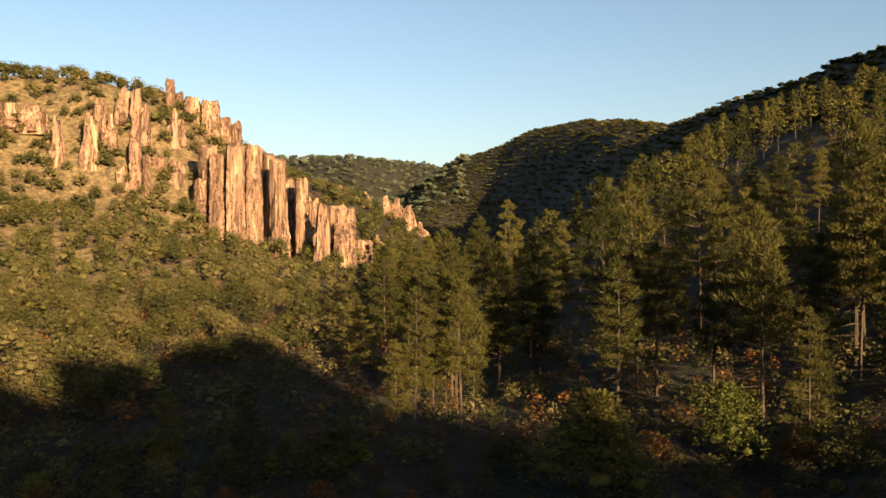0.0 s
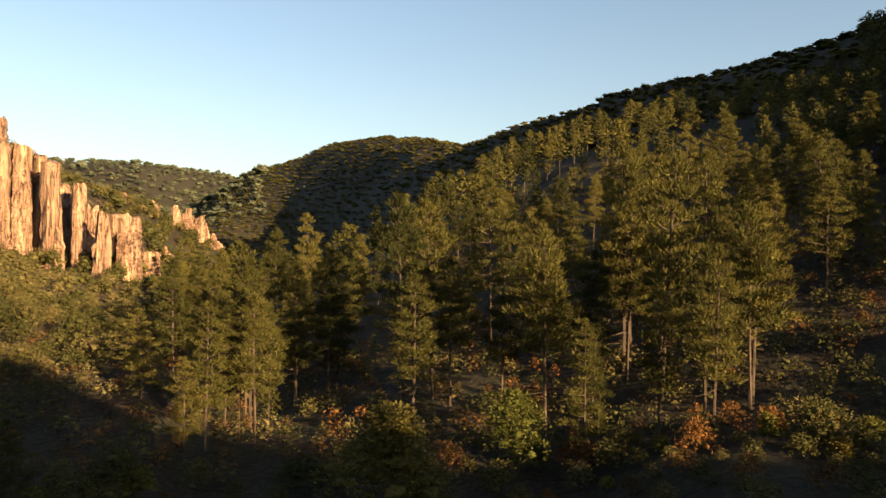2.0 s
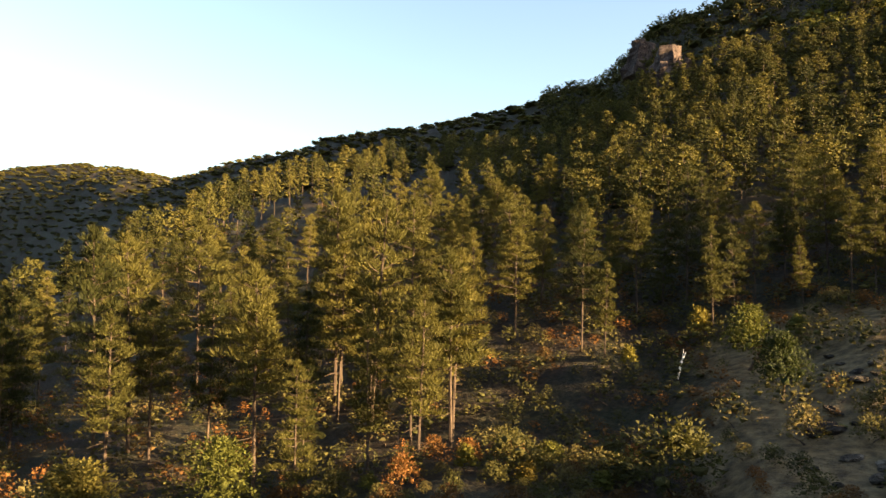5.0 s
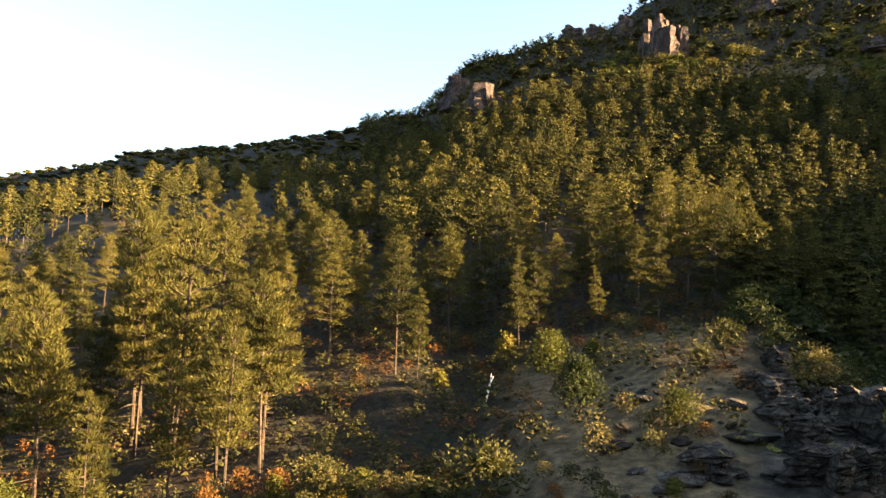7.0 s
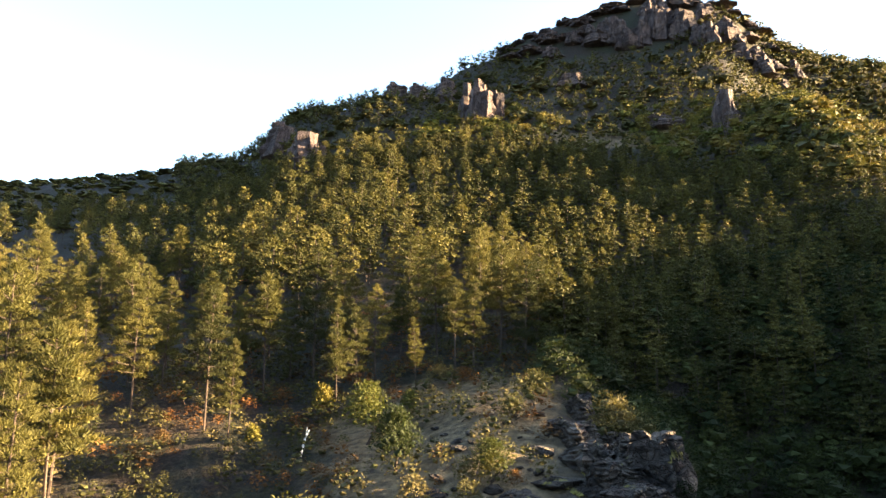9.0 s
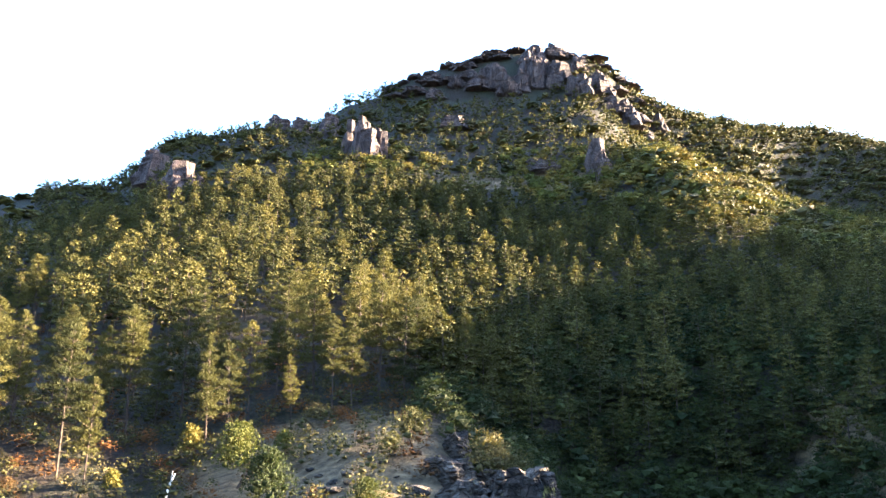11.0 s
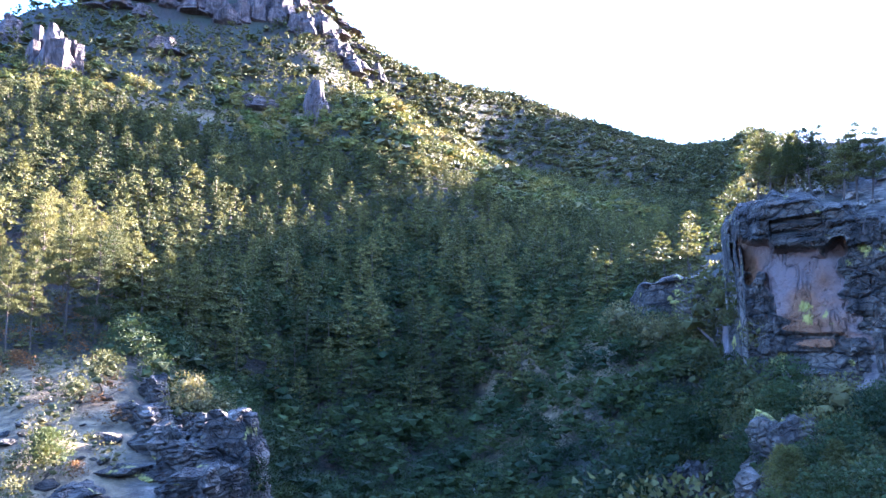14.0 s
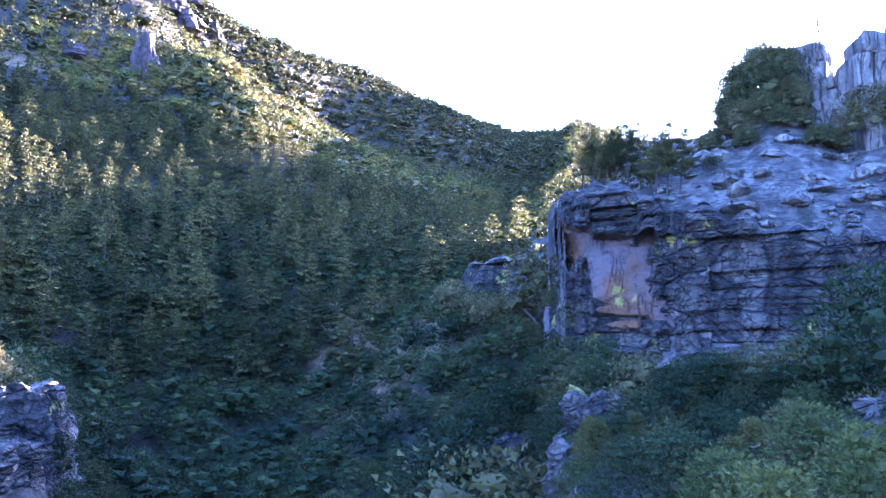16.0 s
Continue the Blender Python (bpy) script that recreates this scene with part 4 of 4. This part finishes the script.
def bundle_mesh(seed, mat, prisms=10, spread=0.34, slim=0.17, squat=0.35, squash=0.8, cut=0.055):
    """A cliff pillar one unit wide and high: a bundle of upright angular prisms with slanted, broken tops."""
    r = np.random.default_rng(seed)
    V, F, n0 = [np.array([[0.0, 0.0, -0.4]])], [], 1
    for k in range(prisms):
        sides = int(r.integers(4, 7))
        a = np.linspace(0, 2 * math.pi, sides, endpoint=False) + r.uniform(0, 6.28) + r.uniform(-0.25, 0.25, sides)
        way, away = r.uniform(0, 6.28), spread * (k > 0) * r.uniform(0.35, 1.0)
        centre = np.array([math.cos(way) * away, math.sin(way) * away * squash])
        tall = 1.0 if k == 0 else r.uniform(squat, 0.97) * (1 - 0.35 * (away / spread) ** 2)
        wide = slim * r.uniform(0.7, 1.4) * r.uniform(0.8, 1.2, sides)
        slant = r.normal(0, cut, 2) / slim
        lean = r.normal(0, 0.06, 2) - centre * 0.35
        levels = [-0.3, 0.0, 0.18, 0.36, 0.55, 0.72, 0.88, 1.0]
        rows, rad = [], 1.25
        for n, t in enumerate(levels):
            if r.uniform() < 0.6:
                rad -= r.uniform(0.04, 0.2)
            w = wide * rad * (1 + 0.13 * r.normal(size=sides))
            x, y = w * np.cos(a), w * np.sin(a)
            z = np.full(sides, t * tall) + (0.012 * r.normal(size=sides) if n else 0) + (tall * t ** 4 * (x * slant[0] + y * slant[1]) * 0.35)
            rows.append(np.stack([centre[0] + x + lean[0] * t, centre[1] + y + lean[1] * t, z], 1))
        v = np.concatenate(rows + [[rows[-1].mean(0) + (0, 0, 0.015)]])
        f = []
        for n in range(len(levels) - 1):
            for s in range(sides):
                p, q = n * sides + s, n * sides + (s + 1) % sides
                f += [[p, q, q + sides], [p, q + sides, p + sides]]
        last = (len(levels) - 1) * sides
        f += [[last + s, last + (s + 1) % sides, len(v) - 1] for s in range(sides)]
        f += [[s, -n0, (s + 1) % sides] for s in range(sides)]
        F += [[q + n0 for q in face] for face in f]
        V.append(v)
        n0 += len(v)
    return mesh_of("rock_pillar", np.concatenate(V), F, [mat])


def pillar(mesh, name, heading, distance, height, wide, label, group, turn=0.0, deep=1.0):
    ob = new(name, mesh)
    ob.matrix_basis = (Matrix.Translation(spot(heading, distance)) @ Euler((0, 0, -radians(heading) + turn)).to_matrix().to_4x4()
                       @ Matrix.Diagonal((wide, wide * deep, height, 1)))
    return tagged(ob, label, "rock", group)


red_meshes = [bundle_mesh(100 + k, red_rock, 7, 0.36, 0.27, 0.55, cut=0.16) for k in range(10)]
dark_meshes = [bundle_mesh(130 + k, dark_rock, 18, 0.27, 0.20, 0.72, cut=0.09) for k in range(6)]
peak_meshes = [bundle_mesh(140 + k, dark_rock, 12, 0.36, 0.22, 0.6) for k in range(6)]
grey_meshes = [column_mesh(160 + k, grey_rock, sides=20, levels=14, fin=0.9, taper=0.25, jag=0.22, ledge=0.16) for k in range(6)]
def fluted_cliff(seed, face, foot, top, lean=0.16, column=3.0, jut=1.3, up=26):
    """A face of upright rock columns side by side: each steps out or back, ends at its own height and is parted from the next by a cleft."""
    r = np.random.default_rng(seed)
    h, h1 = face[0][0], face[0][-1]
    group = 0.0
    cliff = new("rock_cliff")
    while h < h1:
        base = float(np.interp(h, *face))
        wide = column * r.uniform(0.55, 1.6)
        turn = math.degrees(wide / base)
        z0, z1 = float(np.interp(h + turn / 2, *foot)) - 4, float(np.interp(h + turn / 2, *top)) + r.normal(0, 0.4)
        if r.uniform() < 0.4:
            group = r.uniform(-1.4, 1.4) * jut
        z1 -= (abs(r.normal(0, 0.7)) if r.uniform() < 0.4 else 0) + (r.uniform(2, 6) if r.uniform() < 0.12 else 0)
        out = group + r.normal(0, 0.35) * jut - (2.2 * jut if r.uniform() < 0.12 else 0)
        # the plan of one column: an uneven front of five corners and a back
        u = np.array([-0.5, -0.42, -0.1, 0.2, 0.45, 0.5])
        d = np.array([-5.0, r.uniform(-0.4, 0.1), r.uniform(0.1, 0.5), r.uniform(0, 0.5), r.uniform(-0.5, 0.0), -5.0]) * (1, jut, jut, jut, jut, 1)
        ledge, rows = 0.0, []
        for k in range(up):
            t = k / (up - 1)
            if r.uniform() < 0.13:
                ledge += r.uniform(0.1, 0.5) * jut
            z = z0 + (z1 - z0) * t + (0 if k in (0, up - 1) else r.normal(0, 0.12))
            shrink = 1.05 - 0.16 * t - (0.12 if k == up - 1 else 0)
            dist = base - (out + d + r.normal(0, 0.10, 6) * (np.abs(d) < 4) - ledge) + lean * (z - z0)
            a = np.radians(h + turn / 2 + (u * shrink + r.normal(0, 0.025, 6)) * turn * 1.12)
            top_cut = (r.normal(0, 0.45, 6) if k == up - 1 else 0)
            rows.append(np.stack([dist * np.sin(a), dist * np.cos(a), EYE + z + top_cut + np.zeros(6)], 1))
        F = [[k * 6 + q, k * 6 + q + 1, k * 6 + q + 7, k * 6 + q + 6] for k in range(up - 1) for q in range(5)]
        e = (up - 1) * 6
        F += [[e, e + 1, e + 2], [e, e + 2, e + 3], [e, e + 3, e + 4], [e, e + 4, e + 5]]
        new("rock_column", mesh_of("rock_column", np.concatenate(rows), F, [red_rock])).parent = cliff
        h += turn
    return tagged(cliff, "sunlit reddish cliff of upright fluted rock columns", "cliff", "red cliffs")


fluted_cliff(1, ((-18.3, -16.2, -13.6, -10.9, -8.2, -6.4), (177, 172, 174, 165, 165, 178)), ((-18.3, -16.2, -13.6, -10.9, -8.2, -6.4), (2.7, -1.4, -3.1, -5.3, -6.2, -4.2)),
             ((-18.3, -17.3, -16.2, -15.2, -13.6, -12.5, -11.7, -10.9, -9.5, -9, -8.2, -7.1, -6.4), (9.4, 15, 20.6, 21.7, 19.6, 20.6, 19, 13.4, 9.3, 10.6, 7.9, 9.2, 1.2)), jut=2.0)
fluted_cliff(2, ((-20.8, -19.3, -18.1, -16.5, -14.4), (208, 209, 202, 208, 212)), ((-20.8, -19.3, -18.1, -16.5, -14.4), (32, 30.5, 22.2, 22.5, 22)),
             ((-20.7, -19.5, -19.3, -17.9, -17.6, -17, -15.6, -15.2, -14.4), (39.8, 42, 38, 36.2, 33.6, 36, 34.5, 29.5, 27.5)), jut=1.8, column=3.0)
fluted_cliff(3, ((-23.9, -23.5, -21.3, -19.7), (186, 181, 181, 181)), ((-23.9, -23.5, -21.3, -19.7), (13.7, 8.5, 8.6, 7.8)),
             ((-24, -23.4, -23, -22.2, -21.4, -21.1, -20.3, -19.5), (20, 20.7, 15, 21.9, 20.9, 12, 22.2, 17.9)), jut=1.8, column=2.4)
# single pillars: heading, distance, height, width
RED = [(-7.8, 169, 12.4, 3.8), (-25.0, 190, 12, 3.6), (-27.0, 192, 11, 3.2), (-21.9, 195, 13, 4.2), (-23.7, 193, 8.0, 3.0), (-17.0, 181, 17, 4.4), (-12.1, 169, 22.5, 3.6), (-9.1, 163, 13.5, 3.0),
       (-25.5, 232, 5.1, 4.5), (-27.5, 232, 2.9, 2.8), (-24.3, 198, 7.4, 4.0), (-22.8, 200, 8.0, 4.1), (-28.4, 201, 5.7, 5), (-19.5, 196, 8.5, 4.2), (-29.7, 202, 5.5, 4.0), (-23.4, 232, 2.9, 4.5),
       (-6, 243, 4.3, 4), (-4.4, 250, 5.7, 4.9), (-3.5, 251, 7, 5.6), (-2.7, 248, 7.8, 5.6), (-1.8, 257, 4.9, 4.6), (-5.1, 206, 3.6, 3.7), (-7.8, 241, 2.5, 3.6)]
for h, d, tall, wide in RED:
    pillar(red_meshes[rng.integers(10)], "rock_pillar", h, d, tall * 0.94, wide * 1.25, "sunlit reddish rock pillar with vertical cracks on the slope", "red rock pillars", rng.normal(0, 0.3), 1.1)
TOWERS = [(51.4, 339, 15.7, 14.0), (53.3, 285, 17.0, 13.3), (54.7, 281, 11.4, 6.0), (66.9, 304, 21.2, 10.5), (65.9, 311, 18.0, 7.0), (68.2, 307, 14.7, 6.0), (85.4, 280, 15.9, 8.4),
          (86, 280, 9.8, 5.5), (74, 343, 7.0, 12.9), (81.2, 292, 5.1, 13.2), (60.1, 370, 10.8, 12.4), (61.9, 357, 10.0, 10.7), (64.2, 359, 12.6, 10.8)]
for h, d, tall, wide in TOWERS:
    pillar(dark_meshes[rng.integers(6)], "rock_tower", h, d, tall * 0.95, wide * 1.3, "rugged purple-brown rock tower above the wood", "rock towers", rng.normal(0, 0.4))
# the summit's crags stand in tiers, the tallest under the peak
for k in range(66):
    h = 69.0 + 21.0 * (k % 33) / 32 + rng.normal(0, 0.3)
    tier = k // 33
    tall = np.interp(h, [69, 72, 76, 80, 86, 90], [5, 9, 14, 21, 19, 7]) * rng.uniform(0.55, 1.05) * (1 - 0.35 * tier)
    d = rng.uniform(404, 424) - 22 * tier
    brow = d * math.tan(radians(float(np.interp(h, [67, 73, 76, 79, 82, 85, 89.5], [23.4, 25.4, 26.2, 27.4, 27.8, 26.2, 22.2]))))
    tall = max(3.0, min(tall * 1.2, brow + EYE - spot(h, d).z))
    pillar(peak_meshes[rng.integers(6)], "summit_crag", h, d, tall, rng.uniform(9, 16), "hazy purple-grey crag of the mountain's summit", "summit crags", rng.normal(0, 0.6), 1.0)


def crag(name, h0, h1, face, foot, top, mats, label, layer=1.3, jut=1.1, seed=1, nu=240, nv=130, scar=None, scale=1.0):
    """A layered rock face: face, foot and top give distance and height over the eye by heading."""
    hs = np.linspace(h0, h1, nu)
    z0, z1 = np.interp(hs, *foot), np.interp(hs, *top)
    z1 = z1 + 0.8 * bumps(hs * 1.3, hs * 0, seed)
    base = np.interp(hs, *face)
    t = np.linspace(0, 1, nv)
    Z = z0[:, None] + (z1 - z0)[:, None] * t
    S = (np.radians(hs) * base)[:, None] + 0 * Z
    tilt = Z + S * 0.05 + 1.1 * bumps(S / 9, Z / 12, seed + 3) + 0.35 * bumps(S / 2.5, Z / 4, seed + 4)

    def chance(i, j, k):
        v = np.sin(i * 91.7 + j * 17.3 + k * 7.7 + seed) * 43758.5
        return v - np.floor(v)

    k = np.floor(tilt / layer)
    thick = chance(k, 0, 1)
    kk = np.floor(tilt / (layer * 0.31))
    wide = layer * (0.7 + 1.3 * thick)
    cell = np.floor(S / wide + chance(k, 3, 2) * 5)
    out = 0.7 * jut * (thick - 0.5) + 1.0 * jut * (chance(k, cell, 3) - 0.5) + 0.5 * jut * (chance(kk, np.floor(S / 1.7 + kk), 5) - 0.5)
    out = out + 2.4 * bumps(S / 9, Z / 7, seed + 9) + 1.0 * bumps(S / 3.2, Z / 8, seed + 12) + 0.18 * bumps(S / 0.5, Z / 0.4, seed + 15)
    scarred = np.zeros_like(Z)
    if scar is not None:
        # the scar's outline: its upper and lower edge by heading, its sides by height
        wob = 1.5 * bumps(S / 3.1, Z / 2.6, 31) + 0.7 * bumps(S / 0.9, Z / 0.8, 32)
        hh = hs[:, None] + 0 * Z
        inside = np.minimum.reduce([np.interp(hh, *scar["top"]) - Z + wob, Z - np.interp(hh, *scar["foot"]) + wob,
                                    (hh - np.interp(Z, *scar["left"])) * 1.4 + wob, (np.interp(Z, *scar["right"]) - hh) * 1.4 + wob])
        scarred = np.clip(inside * 2, 0, 1)
        flat = -1.5 * np.clip((Z - 2) / 9, 0, 1) + 0.5 * bumps(S / 3 + Z / 5, Z / 3, 33) + 0.3 * bumps(S / 0.9, Z / 1.1, 35)
        out = out * (1 - scarred) + flat * scarred
    back = np.clip((t - 0.93) / 0.07, 0, 1) ** 2 * 3.5
    R = base[:, None] - out + 0.10 * (Z - z0[:, None]) + back[None, :]
    ha = np.radians(hs)[:, None]
    V = (scale * np.stack([R * np.sin(ha), R * np.cos(ha), Z], -1) + (0, 0, EYE)).reshape(-1, 3)
    i, j = np.meshgrid(np.arange(nu - 1), np.arange(nv - 1), indexing="ij")
    a = (i * nv + j).ravel()
    F = np.stack([a, a + nv, a + nv + 1, a + 1], 1)
    which = (scarred[:-1, :-1].ravel() > 0.5).astype(int)
    # the top runs back into the hill
    rim = np.arange(nu) * nv + nv - 1
    deep = V[rim] * np.array([1.12, 1.12, 1]) - (0, 0, 1.5)
    n = len(V)
    V = np.concatenate([V, deep])
    F = np.concatenate([F, np.stack([rim[:-1], rim[1:], n + 1 + np.arange(nu - 1), n + np.arange(nu - 1)], 1)])
    which = np.concatenate([which, np.zeros(nu - 1, int)])
    return tagged(new(name, mesh_of(name, V, F, mats, which)), label, "cliff")


crag("layered_cliff", 115.6, 143, ((115.6, 117, 119, 122, 124.5, 126, 130, 136, 143), (101, 88, 84, 82, 82, 79, 76, 73, 72)),
     ((115.6, 118, 124, 130, 143), (-9, -10, -11, -11, -11)), ((115.6, 117, 121, 124, 126, 130, 136, 143), (17.6, 18, 16.6, 14.6, 13.4, 11.4, 9.6, 9)),
     [grey_rock, orange_rock], "dark grey layered cliff with an orange scar", layer=1.9, jut=1.0, seed=4, nu=380, nv=180, scale=0.7, scar={"top": ((116, 117, 119, 121.5, 124), (12.5, 12.8, 12.2, 11.6, 10.4)), "foot": ((116, 118.5, 121, 125), (7.5, 1.8, 0.6, 0.8)),
                                                                             "left": ((0, 4, 8, 13), (118.8, 118.2, 117.2, 116.4)), "right": ((0, 5, 9, 13), (124.6, 124.2, 123.4, 122.6))})
crag("grey_rock_wall", 109.0, 116.5, ((109, 110, 113, 116.5), (113, 109, 107, 106)), ((109, 116.5), (0, 0)), ((109, 109.6, 111, 113, 116.5), (8.5, 10.2, 10.6, 10.9, 11)),
     [grey_rock, orange_rock], "pale grey blocky rock wall at the wood's edge", layer=2.6, jut=0.9, seed=9, nu=110, nv=60)

crag("orange_outcrop", 113.6, 118.0, ((113.6, 114.4, 116, 118), (81, 78, 75.5, 73)), ((113.6, 118), (-12, -12)), ((113.6, 114.2, 115.5, 116.6, 118), (-4.5, -2.8, -2.2, -3.4, -5.0)),
     [orange_rock, orange_rock], "low layered outcrop of orange and grey rock", layer=0.8, jut=0.7, seed=13, nu=70, nv=50)


def stone_mesh(seed, mat):
    bm = bmesh.new()
    bmesh.ops.create_icosphere(bm, subdivisions=2, radius=0.5)
    for v in bm.verts:
        v.co *= 1 + 0.4 * noise.noise(v.co * 2.2 + Vector((seed, 0, 0))) + 0.35 * noise.noise(v.co * 6 + Vector((0, seed, 0)))
        v.co.x, v.co.z = round(v.co.x * 5) / 5 * 0.5 + v.co.x * 0.5, v.co.z * 0.6
    me = bpy.data.meshes.new("stone")
    bm.to_mesh(me)
    bm.free()
    me.materials.append(mat)
    return me


stones = [stone_mesh(k, grey_rock) for k in range(6)]
pale_stones = [stone_mesh(k + 6, scree_rock) for k in range(6)]
# rocks of the knoll and the gully's rim: heading, distance, height, width
ROCKS = [(79.2, 70, 5.5, 5.0), (79.8, 66, 6.5, 5.0), (78.4, 73, 4.5, 4.0), (77.6, 78, 3.2, 4.0), (76.4, 66, 2.4, 5.0), (75.2, 70, 2.0, 4.2), (74.0, 76, 1.8, 4.5),
         (72.6, 66, 1.4, 4.0), (71.4, 72, 1.4, 3.0), (70.2, 60, 1.6, 4.2), (68.0, 58, 1.4, 4.0), (74.4, 84, 2.6, 3.4), (63.5, 64, 1.2, 2.8), (77.2, 60, 3.2, 5.5), (65.5, 72, 0.9, 2.2),
         (112.3, 62, 5.7, 4.0), (111.2, 60, 4.0, 3.2), (113.4, 64, 4.2, 3.0), (118.3, 45.5, 4.0, 3.0), (119.6, 46, 3.2, 2.6), (116.9, 42, 2.4, 2.2), (136.2, 52, 5.8, 1.9),
         (136.9, 51.5, 4.6, 1.8), (135.8, 37, 3.2, 2.6), (137.6, 36, 3.6, 3.0), (134.6, 38, 2.0, 2.0), (105.5, 62, 2.0, 3.0), (98.5, 95, 2.0, 4.0)]
for h, d, tall, wide in ROCKS:
    pillar(grey_meshes[rng.integers(6)] if tall > 1.5 else stones[rng.integers(6)], "boulder", h, d, tall * (1 if tall > 3 else 1.3), wide, "weathered dark grey rock on the gully's rim", "rocks of the rim", rng.uniform(0, 6), 1.0)

def block_stack(seed, mat, heading, distance, height, wide, turn, layers=5, per=3):
    """A stack of weathered blocks: each layer parted by open joints, corners knocked off."""
    r = np.random.default_rng(seed)
    stack = new("crest_rock")
    z = -0.2
    edges = np.cumsum(r.uniform(0.7, 1.5, layers))
    edges = 1.2 * edges / edges[-1]
    for k in range(layers):
        tall, span = (edges[k] - (edges[k - 1] if k else 0)), 1.0 - 0.30 * (k / layers) ** 1.5
        cuts = np.sort(np.concatenate([[-0.5, 0.5], r.uniform(-0.35, 0.35, int(r.integers(0, per)))])) * span
        shove = r.normal(0, 0.04)
        for x0, x1 in zip(cuts[:-1], cuts[1:]):
            bm = bmesh.new()
            bmesh.ops.create_cube(bm, size=1.0)
            deep, drop = span * r.uniform(0.7, 1.0), (r.uniform(0, 0.45) * tall if k == layers - 1 else 0)
            for v in bm.verts:
                v.co.x = (x0 + x1) / 2 + shove + v.co.x * (x1 - x0 - 0.02)
                v.co.y = v.co.y * deep + r.normal(0, 0.02)
                v.co.z = z + tall / 2 - drop / 2 + v.co.z * (tall - drop - 0.004)
            bmesh.ops.bevel(bm, geom=bm.edges[:], offset=0.022, segments=1, affect="EDGES", clamp_overlap=True)
            bmesh.ops.subdivide_edges(bm, edges=[e for e in bm.edges if e.calc_length() > 0.1], cuts=2, use_grid_fill=True)
            for v in bm.verts:
                v.co += 0.035 * noise.noise_vector(v.co * 4 + Vector((seed, 0, 0))) + 0.016 * noise.noise_vector(v.co * 13 + Vector((seed, 0, 0)))
            me = bpy.data.meshes.new("block")
            bm.to_mesh(me)
            bm.free()
            me.materials.append(mat)
            new("block", me).parent = stack
        z += tall
    stack.matrix_basis = (Matrix.Translation(spot(heading, distance)) @ Euler((0, 0, -radians(heading) + turn)).to_matrix().to_4x4()
                          @ Matrix.Diagonal((wide, wide, height, 1)))
    return tagged(stack, "grey blocky rock stack on the cliff's crest", "rock", "rock stacks")


# heading, distance, height, width
for k, (h, d, tall, wide) in enumerate([(134.3, 72.5, 6.6, 3.6), (135.3, 72, 5.6, 3.0), (136.4, 73, 3.8, 2.6), (138.4, 71, 8.8, 5.0), (140.6, 71, 9.4, 5.2)]):
    block_stack(190 + k, scree_rock, h, d, tall, wide, rng.normal(0, 0.3), 4 + k % 3)


for k in range(298):
    if k < 190:
        h, d, s = rng.uniform(118, 141), rng.uniform(58, 75.5), rng.uniform(0.35, 0.7) * rng.choice((1.2, 2.0, 3.4))
    elif k < 250:
        h, d, s = rng.uniform(62, 80), rng.uniform(54, 84), rng.uniform(0.3, 1.3)
    else:
        h, d, s = rng.uniform(98, 116), rng.uniform(60, 150), rng.uniform(0.6, 2.2)
    ob = new("stone", (pale_stones if k < 190 else stones)[rng.integers(6)])
    ob.matrix_basis = Matrix.Translation(spot(h, d, 0.1 * s)) @ Euler((rng.normal(0, 0.2), rng.normal(0, 0.2), rng.uniform(0, 6))).to_matrix().to_4x4() @ Matrix.Diagonal((s * rng.uniform(0.8, 1.6), s, s * rng.uniform(0.6, 1), 1))
    tagged(ob, "loose grey stone lying on the rocky ground", "stone", "loose stones")

# the bleached dead trunk on the knoll
log = Shape()
foot = spot(53.9, 82.5)
tip = spot(54.5, 85.5, 1.5)
mid = (foot + tip) / 2 + Vector((0.1, 0.1, 0.35))
log.tube([foot, mid, tip], [0.15, 0.12, 0.06], 8, 0)
log.tube([mid, mid + Vector((0.5, 0.2, 0.7)), mid + Vector((0.8, 0.3, 1.3))], [0.09, 0.05, 0.02], 5, 0)
m, nt, bsdf = material("bleached_wood")
nt.links.new(ramp(nt, noisy(nt, 4, 5), (0.3, (0.42, 0.38, 0.32)), (0.7, (0.72, 0.68, 0.6))), bsdf.inputs["Base Color"])
v, f, _ = log.arrays()
tagged(new("dead_log", mesh_of("dead_log", v, f, [m])), "bleached white dead trunk fallen on the dry grass", "log")
